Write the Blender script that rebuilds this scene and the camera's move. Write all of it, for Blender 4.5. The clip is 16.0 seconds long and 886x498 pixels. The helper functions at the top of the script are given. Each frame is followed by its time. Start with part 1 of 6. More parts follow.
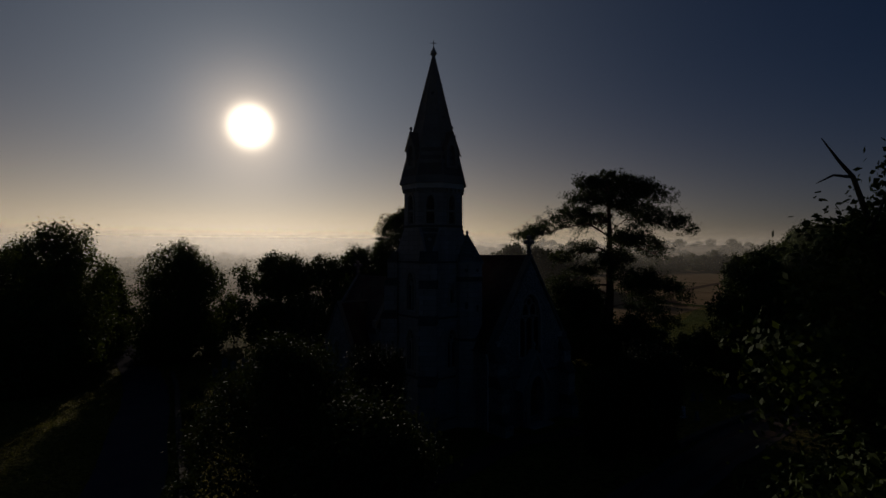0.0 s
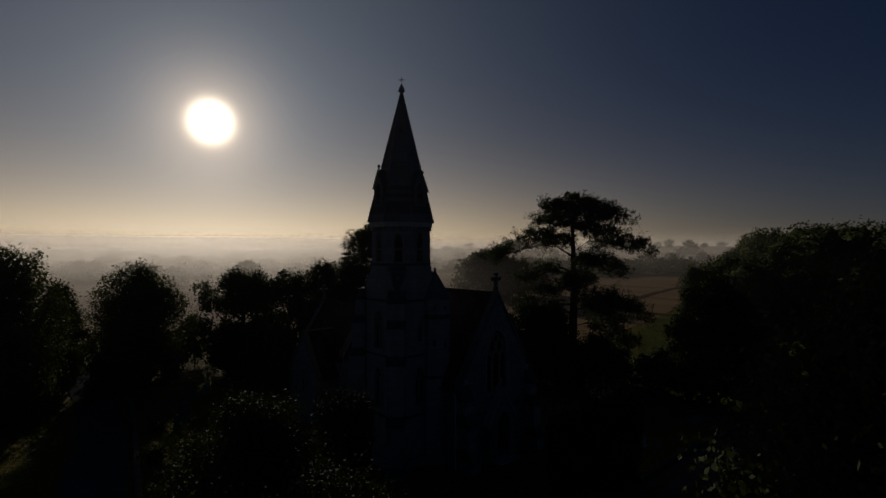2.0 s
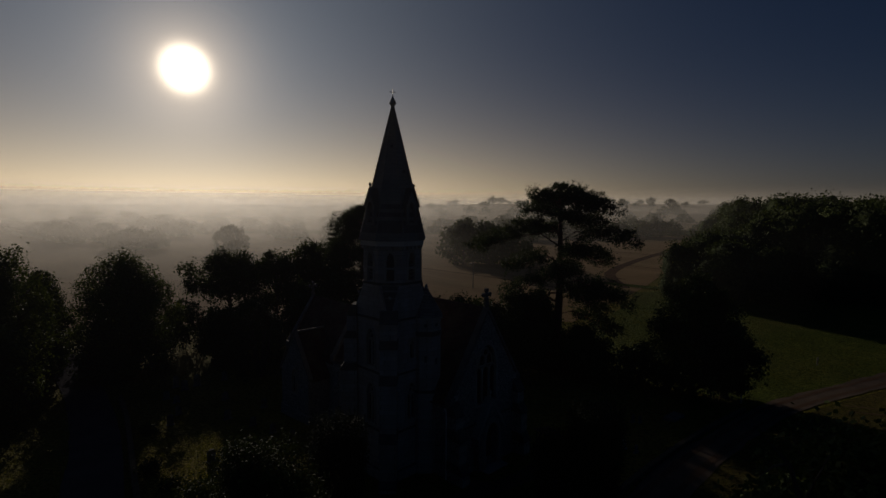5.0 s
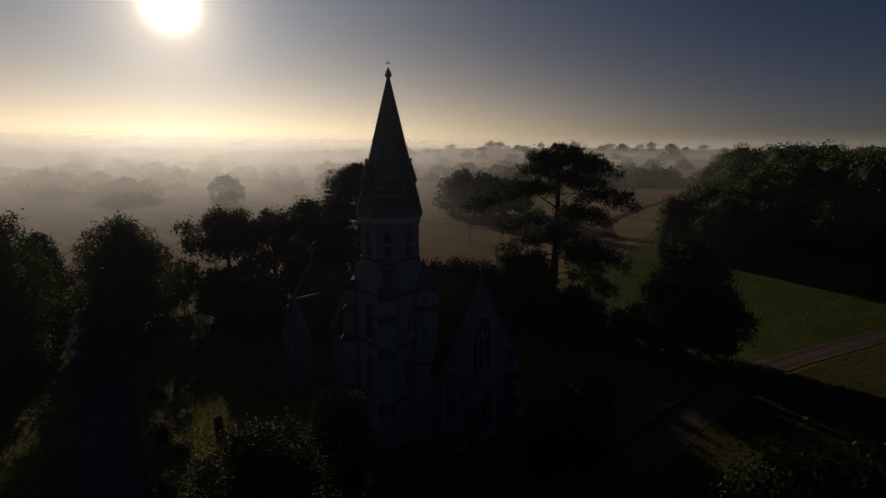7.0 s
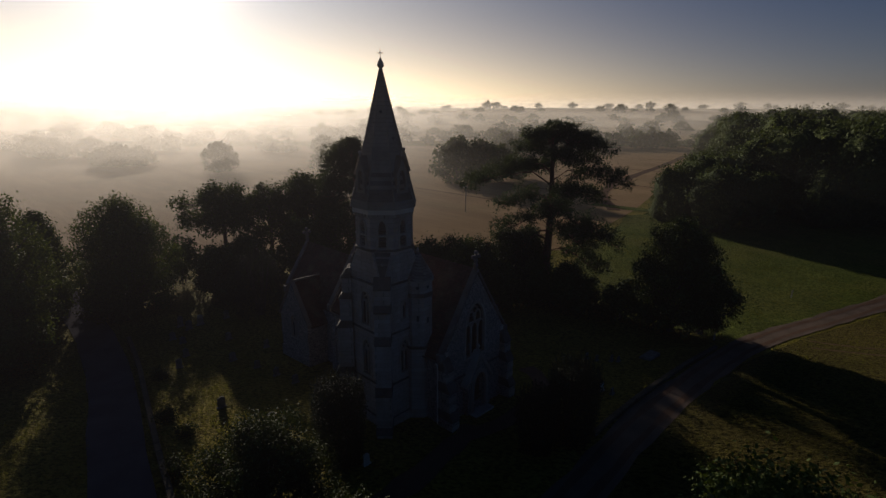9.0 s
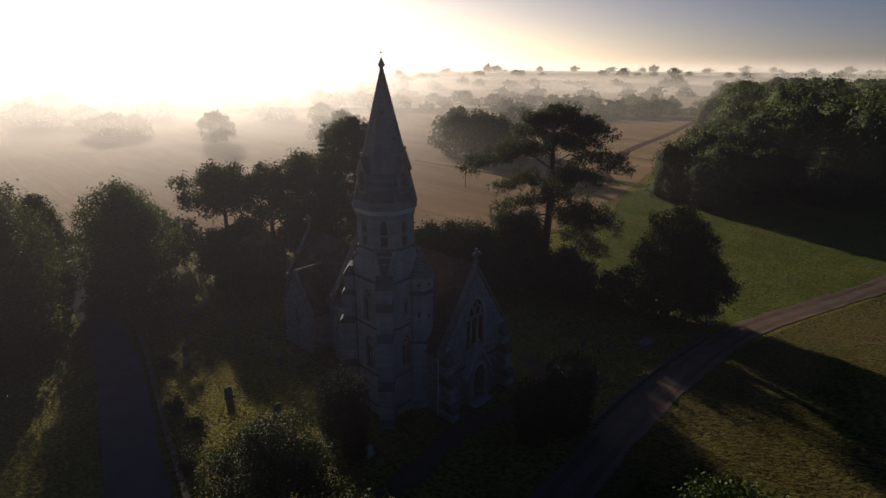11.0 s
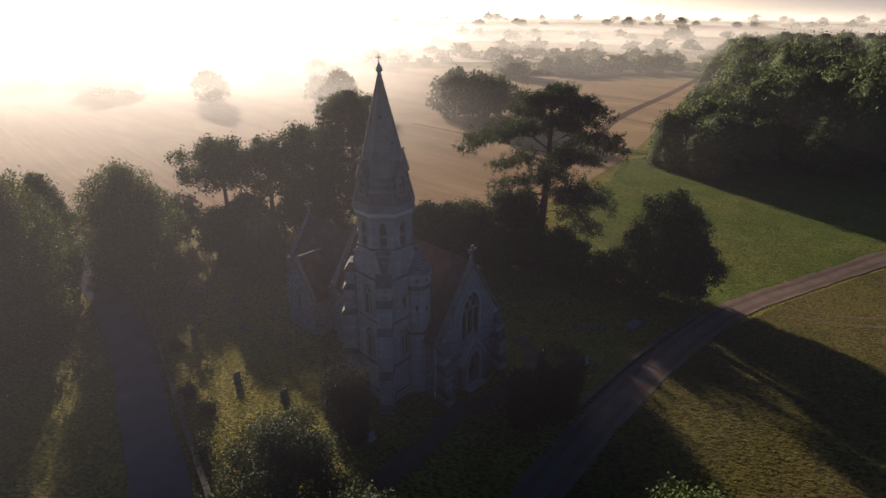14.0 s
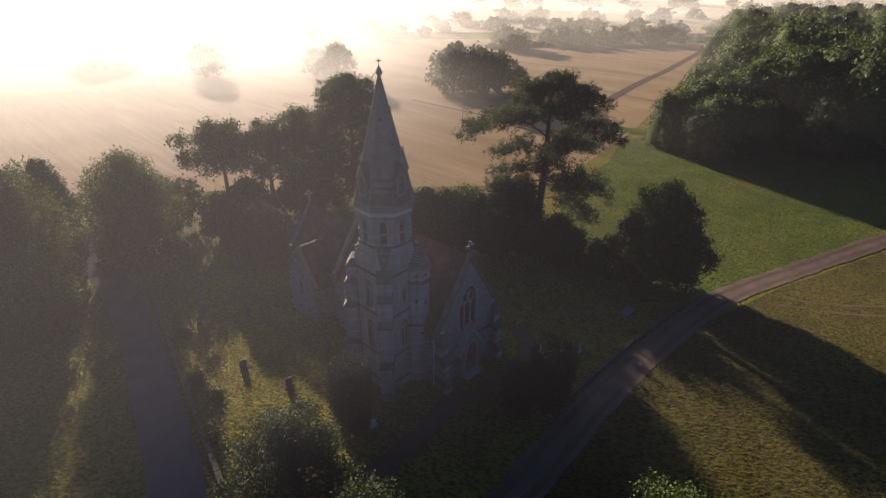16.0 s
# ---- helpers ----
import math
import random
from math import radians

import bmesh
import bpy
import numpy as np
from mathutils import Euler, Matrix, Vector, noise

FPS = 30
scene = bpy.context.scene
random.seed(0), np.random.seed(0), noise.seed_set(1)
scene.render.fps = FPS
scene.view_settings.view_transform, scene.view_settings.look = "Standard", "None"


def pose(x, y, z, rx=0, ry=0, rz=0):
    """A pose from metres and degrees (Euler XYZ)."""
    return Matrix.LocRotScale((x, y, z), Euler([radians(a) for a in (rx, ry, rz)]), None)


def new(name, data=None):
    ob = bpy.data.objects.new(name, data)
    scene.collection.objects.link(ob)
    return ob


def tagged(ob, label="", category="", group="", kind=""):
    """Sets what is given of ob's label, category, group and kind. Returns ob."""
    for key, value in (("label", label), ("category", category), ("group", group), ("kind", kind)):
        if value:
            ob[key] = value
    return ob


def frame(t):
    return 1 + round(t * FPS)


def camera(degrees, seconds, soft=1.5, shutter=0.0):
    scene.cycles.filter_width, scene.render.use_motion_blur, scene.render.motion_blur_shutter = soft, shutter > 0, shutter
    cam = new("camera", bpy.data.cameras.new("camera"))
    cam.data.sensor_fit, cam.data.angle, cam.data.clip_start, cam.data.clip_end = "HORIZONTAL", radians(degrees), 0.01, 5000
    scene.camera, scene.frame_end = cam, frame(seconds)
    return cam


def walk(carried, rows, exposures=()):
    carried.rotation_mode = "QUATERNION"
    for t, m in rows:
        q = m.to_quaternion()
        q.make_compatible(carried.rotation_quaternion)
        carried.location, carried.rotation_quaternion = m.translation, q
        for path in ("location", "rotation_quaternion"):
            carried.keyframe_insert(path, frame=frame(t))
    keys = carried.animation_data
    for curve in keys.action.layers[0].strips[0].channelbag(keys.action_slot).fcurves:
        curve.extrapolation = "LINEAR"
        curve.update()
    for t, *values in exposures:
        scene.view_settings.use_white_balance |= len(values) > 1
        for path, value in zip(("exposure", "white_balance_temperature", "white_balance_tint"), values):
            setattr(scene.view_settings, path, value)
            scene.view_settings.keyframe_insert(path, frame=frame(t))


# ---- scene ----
cam = camera(82.2, 16.0)
METRES, EYE, TILT, LEAN, TURN = 19.5, 12.5, 0.0, 0.0, 0.0
ROWS = [
    (0.0, 0.0, 0.0, 0.0, 0.22, 0.08, -0.0),
    (0.5, 0.0002, -0.0005, 0.031, -0.4, 0.05, -0.01),
    (1.0, -0.0008, -0.0018, 0.0662, -1.77, 0.05, -0.0),
    (1.5, -0.0031, -0.0048, 0.0995, -2.91, -0.02, 0.02),
    (2.0, -0.0057, -0.0084, 0.1352, -3.58, -0.02, -0.04),
    (2.5, -0.0094, -0.0095, 0.1673, -4.07, -0.03, -0.05),
    (3.0, -0.0118, -0.013, 0.2036, -4.37, -0.11, -0.08),
    (5.5, -0.036, 0.0032, 0.3876, -5.54, -6.82, -0.46),
    (6.0, -0.0341, 0.0048, 0.4131, -5.56, -8.37, -0.39),
    (6.5, -0.0343, 0.0068, 0.4387, -5.57, -9.78, -0.42),
    (7.0, -0.0336, 0.008, 0.4658, -5.71, -11.3, -0.44),
    (7.5, -0.0301, 0.0067, 0.49, -5.81, -12.6, -0.39),
    (8.0, -0.0267, 0.0048, 0.5173, -5.88, -13.74, -0.35),
    (8.5, -0.0241, -0.0009, 0.5435, -6.03, -14.68, -0.35),
    (9.0, -0.0243, -0.0051, 0.5709, -6.13, -15.62, -0.33),
    (11.5, -0.0322, 0.0104, 0.7263, -6.23, -20.49, -0.53),
    (12.0, -0.0321, 0.01, 0.7573, -6.25, -21.43, -0.56),
    (12.5, -0.0319, 0.0088, 0.7851, -6.26, -22.21, -0.57),
    (13.0, -0.0308, 0.0067, 0.8161, -6.25, -23.06, -0.58),
    (13.5, -0.0297, 0.0061, 0.8448, -6.29, -23.87, -0.62),
    (14.0, -0.0283, 0.0052, 0.8757, -6.35, -24.72, -0.65),
    (14.5, -0.0265, 0.0035, 0.9047, -6.38, -25.51, -0.69),
    (15.0, -0.0253, 0.0001, 0.9357, -6.41, -26.37, -0.73),
    (15.5, -0.0246, -0.0038, 0.9626, -6.39, -27.12, -0.76),
    (16.0, -0.0296, -0.005, 0.992, -6.41, -27.97, -0.82),
]
EXPOSURES = [(t, stops, 6500.0, tint) for t, stops, tint in ((0.0, -2.15, 17.0), (3.0, -2.2, 17.0), (5.5, -2.1, 16.0), (6.5, -1.8, 16.0), (7.5, -1.35, 16.0), (9.0, -0.6, 17.0), (11.5, 0.4, 20.0), (12.5, 0.7, 22.0), (14.0, 1.1, 21.0), (16.0, 1.4, 21.0))]
walk(cam, [(t, pose(0, 0, EYE, TILT, LEAN, TURN) @ pose(METRES * x, METRES * y, METRES * z, 90 + pitch, roll, yaw)) for t, x, y, z, yaw, pitch, roll in ROWS], EXPOSURES)
scene.cycles.transparent_max_bounces = 40

# ---- sun and sky ----
SUN_AZ, SUN_EL = radians(-21.0), radians(12.8)
SUN_DIR = Vector((math.sin(SUN_AZ) * math.cos(SUN_EL), math.cos(SUN_AZ) * math.cos(SUN_EL), math.sin(SUN_EL)))
sun = new("sun", bpy.data.lights.new("sun", "SUN"))
sun.data.energy, sun.data.angle, sun.data.color = 5.0, radians(0.6), (1.0, 0.9, 0.73)
sun.rotation_mode = "QUATERNION"
sun.rotation_quaternion = SUN_DIR.to_track_quat("Z", "Y")


SKY = 0.036
# angular width, strength, fall-off and tone of the glow round the sun
AUREOLE = ((0.025, 28.0, 2.0, (1.0, 0.86, 0.62)), (0.07, 2.6, 1.4, (1.0, 0.78, 0.5)), (0.38, 0.6, 1.4, (0.86, 0.98, 0.95)))
# height, spread in azimuth, strength and tone of the lit low air
LOW_AIR = ((0.085, 0.6, 3.8, (1.0, 0.74, 0.37)), (0.1, 1.5, 0.24, (1.0, 0.74, 0.56)))


def build_world():
    world = bpy.data.worlds.new("sky")
    scene.world = world
    world.use_nodes = True
    t = world.node_tree
    t.nodes.clear()
    out = t.nodes.new("ShaderNodeOutputWorld")
    sky = t.nodes.new("ShaderNodeTexSky")
    sky.sky_type, sky.sun_disc = "NISHITA", False
    sky.sun_elevation, sky.sun_rotation = SUN_EL, SUN_AZ
    sky.air_density, sky.dust_density, sky.ozone_density = 1.0, 0.5, 8.0
    back = t.nodes.new("ShaderNodeBackground")
    back.inputs["Strength"].default_value = SKY
    t.links.new(sky.outputs[0], back.inputs["Color"])
    # the sun's bright face and the aureole that thin mist spreads round it
    co = t.nodes.new("ShaderNodeTexCoord")
    dot = t.nodes.new("ShaderNodeVectorMath")
    dot.operation = "DOT_PRODUCT"
    dot.inputs[1].default_value = SUN_DIR
    norm = t.nodes.new("ShaderNodeVectorMath")
    norm.operation = "NORMALIZE"
    t.links.new(co.outputs["Generated"], norm.inputs[0])
    t.links.new(norm.outputs[0], dot.inputs[0])
    arc = t.nodes.new("ShaderNodeMath")
    arc.operation = "ARCCOSINE"
    t.links.new(dot.outputs["Value"], arc.inputs[0])
    def node(op, a, b=None):
        n = t.nodes.new("ShaderNodeMath")
        n.operation = op
        for slot, value in enumerate((a, b)):
            if isinstance(value, (int, float)):
                n.inputs[slot].default_value = value
            elif value is not None:
                t.links.new(value, n.inputs[slot])
        return n.outputs[0]

    def glowing(under, strength, tone):
        glow = t.nodes.new("ShaderNodeBackground")
        glow.inputs["Color"].default_value = (*tone, 1)
        t.links.new(strength, glow.inputs["Strength"])
        add = t.nodes.new("ShaderNodeAddShader")
        t.links.new(under.outputs[0], add.inputs[0])
        t.links.new(glow.outputs[0], add.inputs[1])
        return add

    both = back
    for width, power, fall, tone in AUREOLE:
        k = node("EXPONENT", node("MULTIPLY", node("POWER", node("DIVIDE", arc.outputs[0], width), fall), -1.0))
        both = glowing(both, node("MULTIPLY", k, power), tone)
    # dust and damp glow in the lowest air, most of all under the sun
    sep = t.nodes.new("ShaderNodeSeparateXYZ")
    t.links.new(norm.outputs[0], sep.inputs[0])
    flat = t.nodes.new("ShaderNodeCombineXYZ")
    t.links.new(sep.outputs[0], flat.inputs[0])
    t.links.new(sep.outputs[1], flat.inputs[1])
    side = t.nodes.new("ShaderNodeVectorMath")
    side.operation = "NORMALIZE"
    t.links.new(flat.outputs[0], side.inputs[0])
    turn = t.nodes.new("ShaderNodeVectorMath")
    turn.operation, turn.inputs[1].default_value = "DOT_PRODUCT", (math.sin(SUN_AZ), math.cos(SUN_AZ), 0)
    t.links.new(side.outputs[0], turn.inputs[0])
    away = node("ARCCOSINE", node("MINIMUM", turn.outputs["Value"], 0.99999))
    low = node("MAXIMUM", sep.outputs[2], 0.0)
    for height, width, power, tone in LOW_AIR:
        k = node("EXPONENT", node("MULTIPLY", node("ADD", node("DIVIDE", low, height), node("POWER", node("DIVIDE", away, width), 2.0)), -1.0))
        both = glowing(both, node("MULTIPLY", k, power), tone)
    t.links.new(both.outputs[0], out.inputs["Surface"])


build_world()

# ---- materials ----
def material(name, rough=0.9, spec=0.2):
    m = bpy.data.materials.new(name)
    m.use_nodes = True
    t = m.node_tree
    b = t.nodes["Principled BSDF"]
    b.inputs["Roughness"].default_value = rough
    b.inputs["Specular IOR Level"].default_value = spec
    return m, t, b


def noise_tex(t, scale, detail=4.0, stretch=None, rough=0.6, local=False):
    n = t.nodes.new("ShaderNodeTexNoise")
    n.inputs["Scale"].default_value = scale
    n.inputs["Detail"].default_value = detail
    n.inputs["Roughness"].default_value = rough
    if local:
        source = t.nodes.new("ShaderNodeTexCoord").outputs["Object"]
    else:
        source = t.nodes.new("ShaderNodeNewGeometry").outputs["Position"]
    if stretch:
        mp = t.nodes.new("ShaderNodeMapping")
        mp.vector_type = "TEXTURE"
        mp.inputs["Rotation"].default_value = (0, 0, radians(stretch[3]))
        mp.inputs["Scale"].default_value = tuple(1 / s for s in stretch[:3])
        t.links.new(source, mp.inputs[0])
        source = mp.outputs[0]
    t.links.new(source, n.inputs["Vector"])
    return n.outputs["Fac"]


def ramp(t, fac, *stops):
    r = t.nodes.new("ShaderNodeValToRGB")
    e = r.color_ramp.elements
    while len(e) < len(stops):
        e.new(0.5)
    for el, (at, colour) in zip(e, stops):
        el.position, el.color = at, (*colour, 1)
    t.links.new(fac, r.inputs[0])
    return r.outputs[0]


def mixed(t, fac, a, b, mode="MIX"):
    n = t.nodes.new("ShaderNodeMix")
    n.data_type, n.blend_type = "RGBA", mode
    for slot, value in ((0, fac), (6, a), (7, b)):
        if isinstance(value, (int, float)):
            n.inputs[slot].default_value = value
        elif isinstance(value, tuple):
            n.inputs[slot].default_value = (*value, 1)
        else:
            t.links.new(value, n.inputs[slot])
    return n.outputs[2]


def bumped(t, b, fac, distance, strength=1.0):
    n = t.nodes.new("ShaderNodeBump")
    n.inputs["Distance"].default_value, n.inputs["Strength"].default_value = distance, strength
    t.links.new(fac, n.inputs["Height"])
    t.links.new(n.outputs[0], b.inputs["Normal"])


def island(t):
    return t.nodes.new("ShaderNodeNewGeometry").outputs["Random Per Island"]


def plain(name, low, high, scale=3.0, rough=0.9, bump=0.01, fine=25.0, spec=0.2, stretch=None, local=False):
    """Two scales of noise between two colours, and a fine relief."""
    m, t, b = material(name, rough, spec)
    big = ramp(t, noise_tex(t, scale, 4, stretch, local=local), (0.3, low), (0.7, high))
    small = noise_tex(t, fine, 3, stretch, local=local)
    mid = tuple((p + q) / 2 for p, q in zip(low, high))
    col = mixed(t, ramp(t, small, (0.35, (0, 0, 0)), (0.65, (0.5, 0.5, 0.5))), big, mid)
    t.links.new(col, b.inputs["Base Color"])
    if bump:
        bumped(t, b, small, bump)
    return m


def leaf_material(name, dark, light, glow=0.4):
    """Leaves: a gloss-poor face, and light that comes through from behind."""
    m, t, b = material(name, 0.72, 0.12)
    col = mixed(t, island(t), dark, light)
    col = mixed(t, ramp(t, noise_tex(t, 0.35, 3), (0.35, (0, 0, 0)), (0.7, (0.55, 0.55, 0.55))), col, light)
    t.links.new(col, b.inputs["Base Color"])
    tr = t.nodes.new("ShaderNodeBsdfTranslucent")
    warm = mixed(t, 1.0, col, (1.0, 0.95, 0.45), "MULTIPLY")
    t.links.new(warm, tr.inputs[0])
    mix = t.nodes.new("ShaderNodeMixShader")
    mix.inputs[0].default_value = glow
    t.links.new(b.outputs[0], mix.inputs[1])
    t.links.new(tr.outputs[0], mix.inputs[2])
    t.links.new(mix.outputs[0], t.nodes["Material Output"].inputs[0])
    return m


def grass_material(name, low, high, dry, bump=0.12):
    m, t, b = material(name, 0.95, 0.05)
    col = ramp(t, noise_tex(t, 0.25, 5), (0.3, low), (0.7, high))
    col = mixed(t, ramp(t, noise_tex(t, 0.07, 3), (0.45, (0, 0, 0)), (0.7, (0.7, 0.7, 0.7))), col, dry)
    # low ripples of mown grass across the light, their hollows' shade painted in
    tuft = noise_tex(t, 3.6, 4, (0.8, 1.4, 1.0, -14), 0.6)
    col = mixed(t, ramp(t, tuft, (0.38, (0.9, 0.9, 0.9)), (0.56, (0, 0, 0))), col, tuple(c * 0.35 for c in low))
    t.links.new(col, b.inputs["Base Color"])
    bumped(t, b, tuft, bump)
    return m


def stubble_material(name, low, high, weed):
    """Harvested field: drill rows and wide tramlines along one bearing."""
    m, t, b = material(name, 0.95, 0.05)
    rows = noise_tex(t, 0.5, 3, (0.1, 2.4, 1.0, -50), 0.6)
    broad = noise_tex(t, 0.02, 4, (1.0, 4.0, 1.0, -50), 0.6)
    col = ramp(t, broad, (0.3, low), (0.7, high))
    col = mixed(t, ramp(t, rows, (0.35, (0.26, 0.26, 0.26)), (0.62, (0, 0, 0))), col, tuple(c * 0.55 for c in low))
    col = mixed(t, ramp(t, noise_tex(t, 0.045, 4), (0.52, (0, 0, 0)), (0.75, (0.6, 0.6, 0.6))), col, weed)
    t.links.new(col, b.inputs["Base Color"])
    bumped(t, b, rows, 0.04)
    return m


def flint_material():
    """Knapped flint in pale mortar."""
    m, t, b = material("flint", 0.65, 0.3)
    v = t.nodes.new("ShaderNodeTexVoronoi")
    v.inputs["Scale"].default_value = 10.0
    t.links.new(t.nodes.new("ShaderNodeTexCoord").outputs["Object"], v.inputs["Vector"])
    stone = ramp(t, v.outputs["Color"], (0.15, (0.03, 0.032, 0.038)), (0.55, (0.1, 0.1, 0.11)), (0.92, (0.42, 0.4, 0.38)))
    col = mixed(t, ramp(t, v.outputs["Distance"], (0.42, (0, 0, 0)), (0.6, (1, 1, 1))), stone, (0.26, 0.24, 0.22))
    col = mixed(t, ramp(t, noise_tex(t, 0.5, 4), (0.45, (0, 0, 0)), (0.8, (0.4, 0.4, 0.4))), col, (0.12, 0.12, 0.1))
    t.links.new(col, b.inputs["Base Color"])
    bumped(t, b, v.outputs["Distance"], 0.03)
    return m


def ashlar_material(name, low, high, course=0.32):
    """Coursed stone with joints in relief, rain stains down the face."""
    m, t, b = material(name, 0.85, 0.2)
    br = t.nodes.new("ShaderNodeTexBrick")
    br.inputs["Scale"].default_value = 1.0
    br.inputs["Brick Width"].default_value, br.inputs["Row Height"].default_value = course * 2.2, course
    br.inputs["Mortar Size"].default_value = 0.012
    br.inputs["Color1"].default_value, br.inputs["Color2"].default_value = (*low, 1), (*high, 1)
    br.inputs["Mortar"].default_value = (*(c * 0.6 for c in low), 1)
    co = t.nodes.new("ShaderNodeTexCoord").outputs["Object"]
    sep = t.nodes.new("ShaderNodeSeparateXYZ")
    t.links.new(co, sep.inputs[0])
    add = t.nodes.new("ShaderNodeMath")
    add.operation, add.inputs[1].default_value = "MULTIPLY_ADD", 0.58
    t.links.new(sep.outputs[1], add.inputs[0])
    t.links.new(sep.outputs[0], add.inputs[2])
    com = t.nodes.new("ShaderNodeCombineXYZ")
    t.links.new(add.outputs[0], com.inputs[0])
    t.links.new(sep.outputs[2], com.inputs[1])
    t.links.new(com.outputs[0], br.inputs["Vector"])
    stain = noise_tex(t, 1.2, 5, (1.0, 1.0, 0.25, 0), 0.65)
    col = mixed(t, ramp(t, stain, (0.45, (0, 0, 0)), (0.75, (0.6, 0.6, 0.6))), br.outputs["Color"], tuple(c * 0.45 for c in low))
    col = mixed(t, ramp(t, noise_tex(t, 9.0, 4), (0.4, (0, 0, 0)), (0.7, (0.35, 0.35, 0.35))), col, high)
    t.links.new(col, b.inputs["Base Color"])
    bumped(t, b, br.outputs["Fac"], -0.012)
    return m


def tile_material(name, low, high, course=0.16):
    m, t, b = material(name, 0.8, 0.2)
    co = t.nodes.new("ShaderNodeTexCoord").outputs["Object"]
    sep = t.nodes.new("ShaderNodeSeparateXYZ")
    t.links.new(co, sep.inputs[0])
    add = t.nodes.new("ShaderNodeMath")
    add.operation, add.inputs[1].default_value = "MULTIPLY_ADD", 0.58
    t.links.new(sep.outputs[1], add.inputs[0])
    t.links.new(sep.outputs[0], add.inputs[2])
    com = t.nodes.new("ShaderNodeCombineXYZ")
    t.links.new(add.outputs[0], com.inputs[0])
    t.links.new(sep.outputs[2], com.inputs[1])
    br = t.nodes.new("ShaderNodeTexBrick")
    br.inputs["Scale"].default_value = 1.0
    br.inputs["Brick Width"].default_value, br.inputs["Row Height"].default_value = course * 1.3, course
    br.inputs["Mortar Size"].default_value = 0.012
    br.inputs["Color1"].default_value, br.inputs["Color2"].default_value = (*low, 1), (*high, 1)
    br.inputs["Mortar"].default_value = (*(c * 0.35 for c in low), 1)
    t.links.new(com.outputs[0], br.inputs["Vector"])
    col = mixed(t, ramp(t, noise_tex(t, 0.8, 5), (0.45, (0, 0, 0)), (0.75, (0.7, 0.7, 0.7))), br.outputs["Color"], (0.09, 0.085, 0.06))
    t.links.new(col, b.inputs["Base Color"])
    bumped(t, b, br.outputs["Fac"], -0.02)
    return m


def glass_material():
    m, t, b = material("leaded_glass", 0.12, 0.6)
    t.links.new(ramp(t, noise_tex(t, 7.0, 2), (0.3, (0.012, 0.014, 0.018)), (0.7, (0.035, 0.04, 0.05))), b.inputs["Base Color"])
    return m


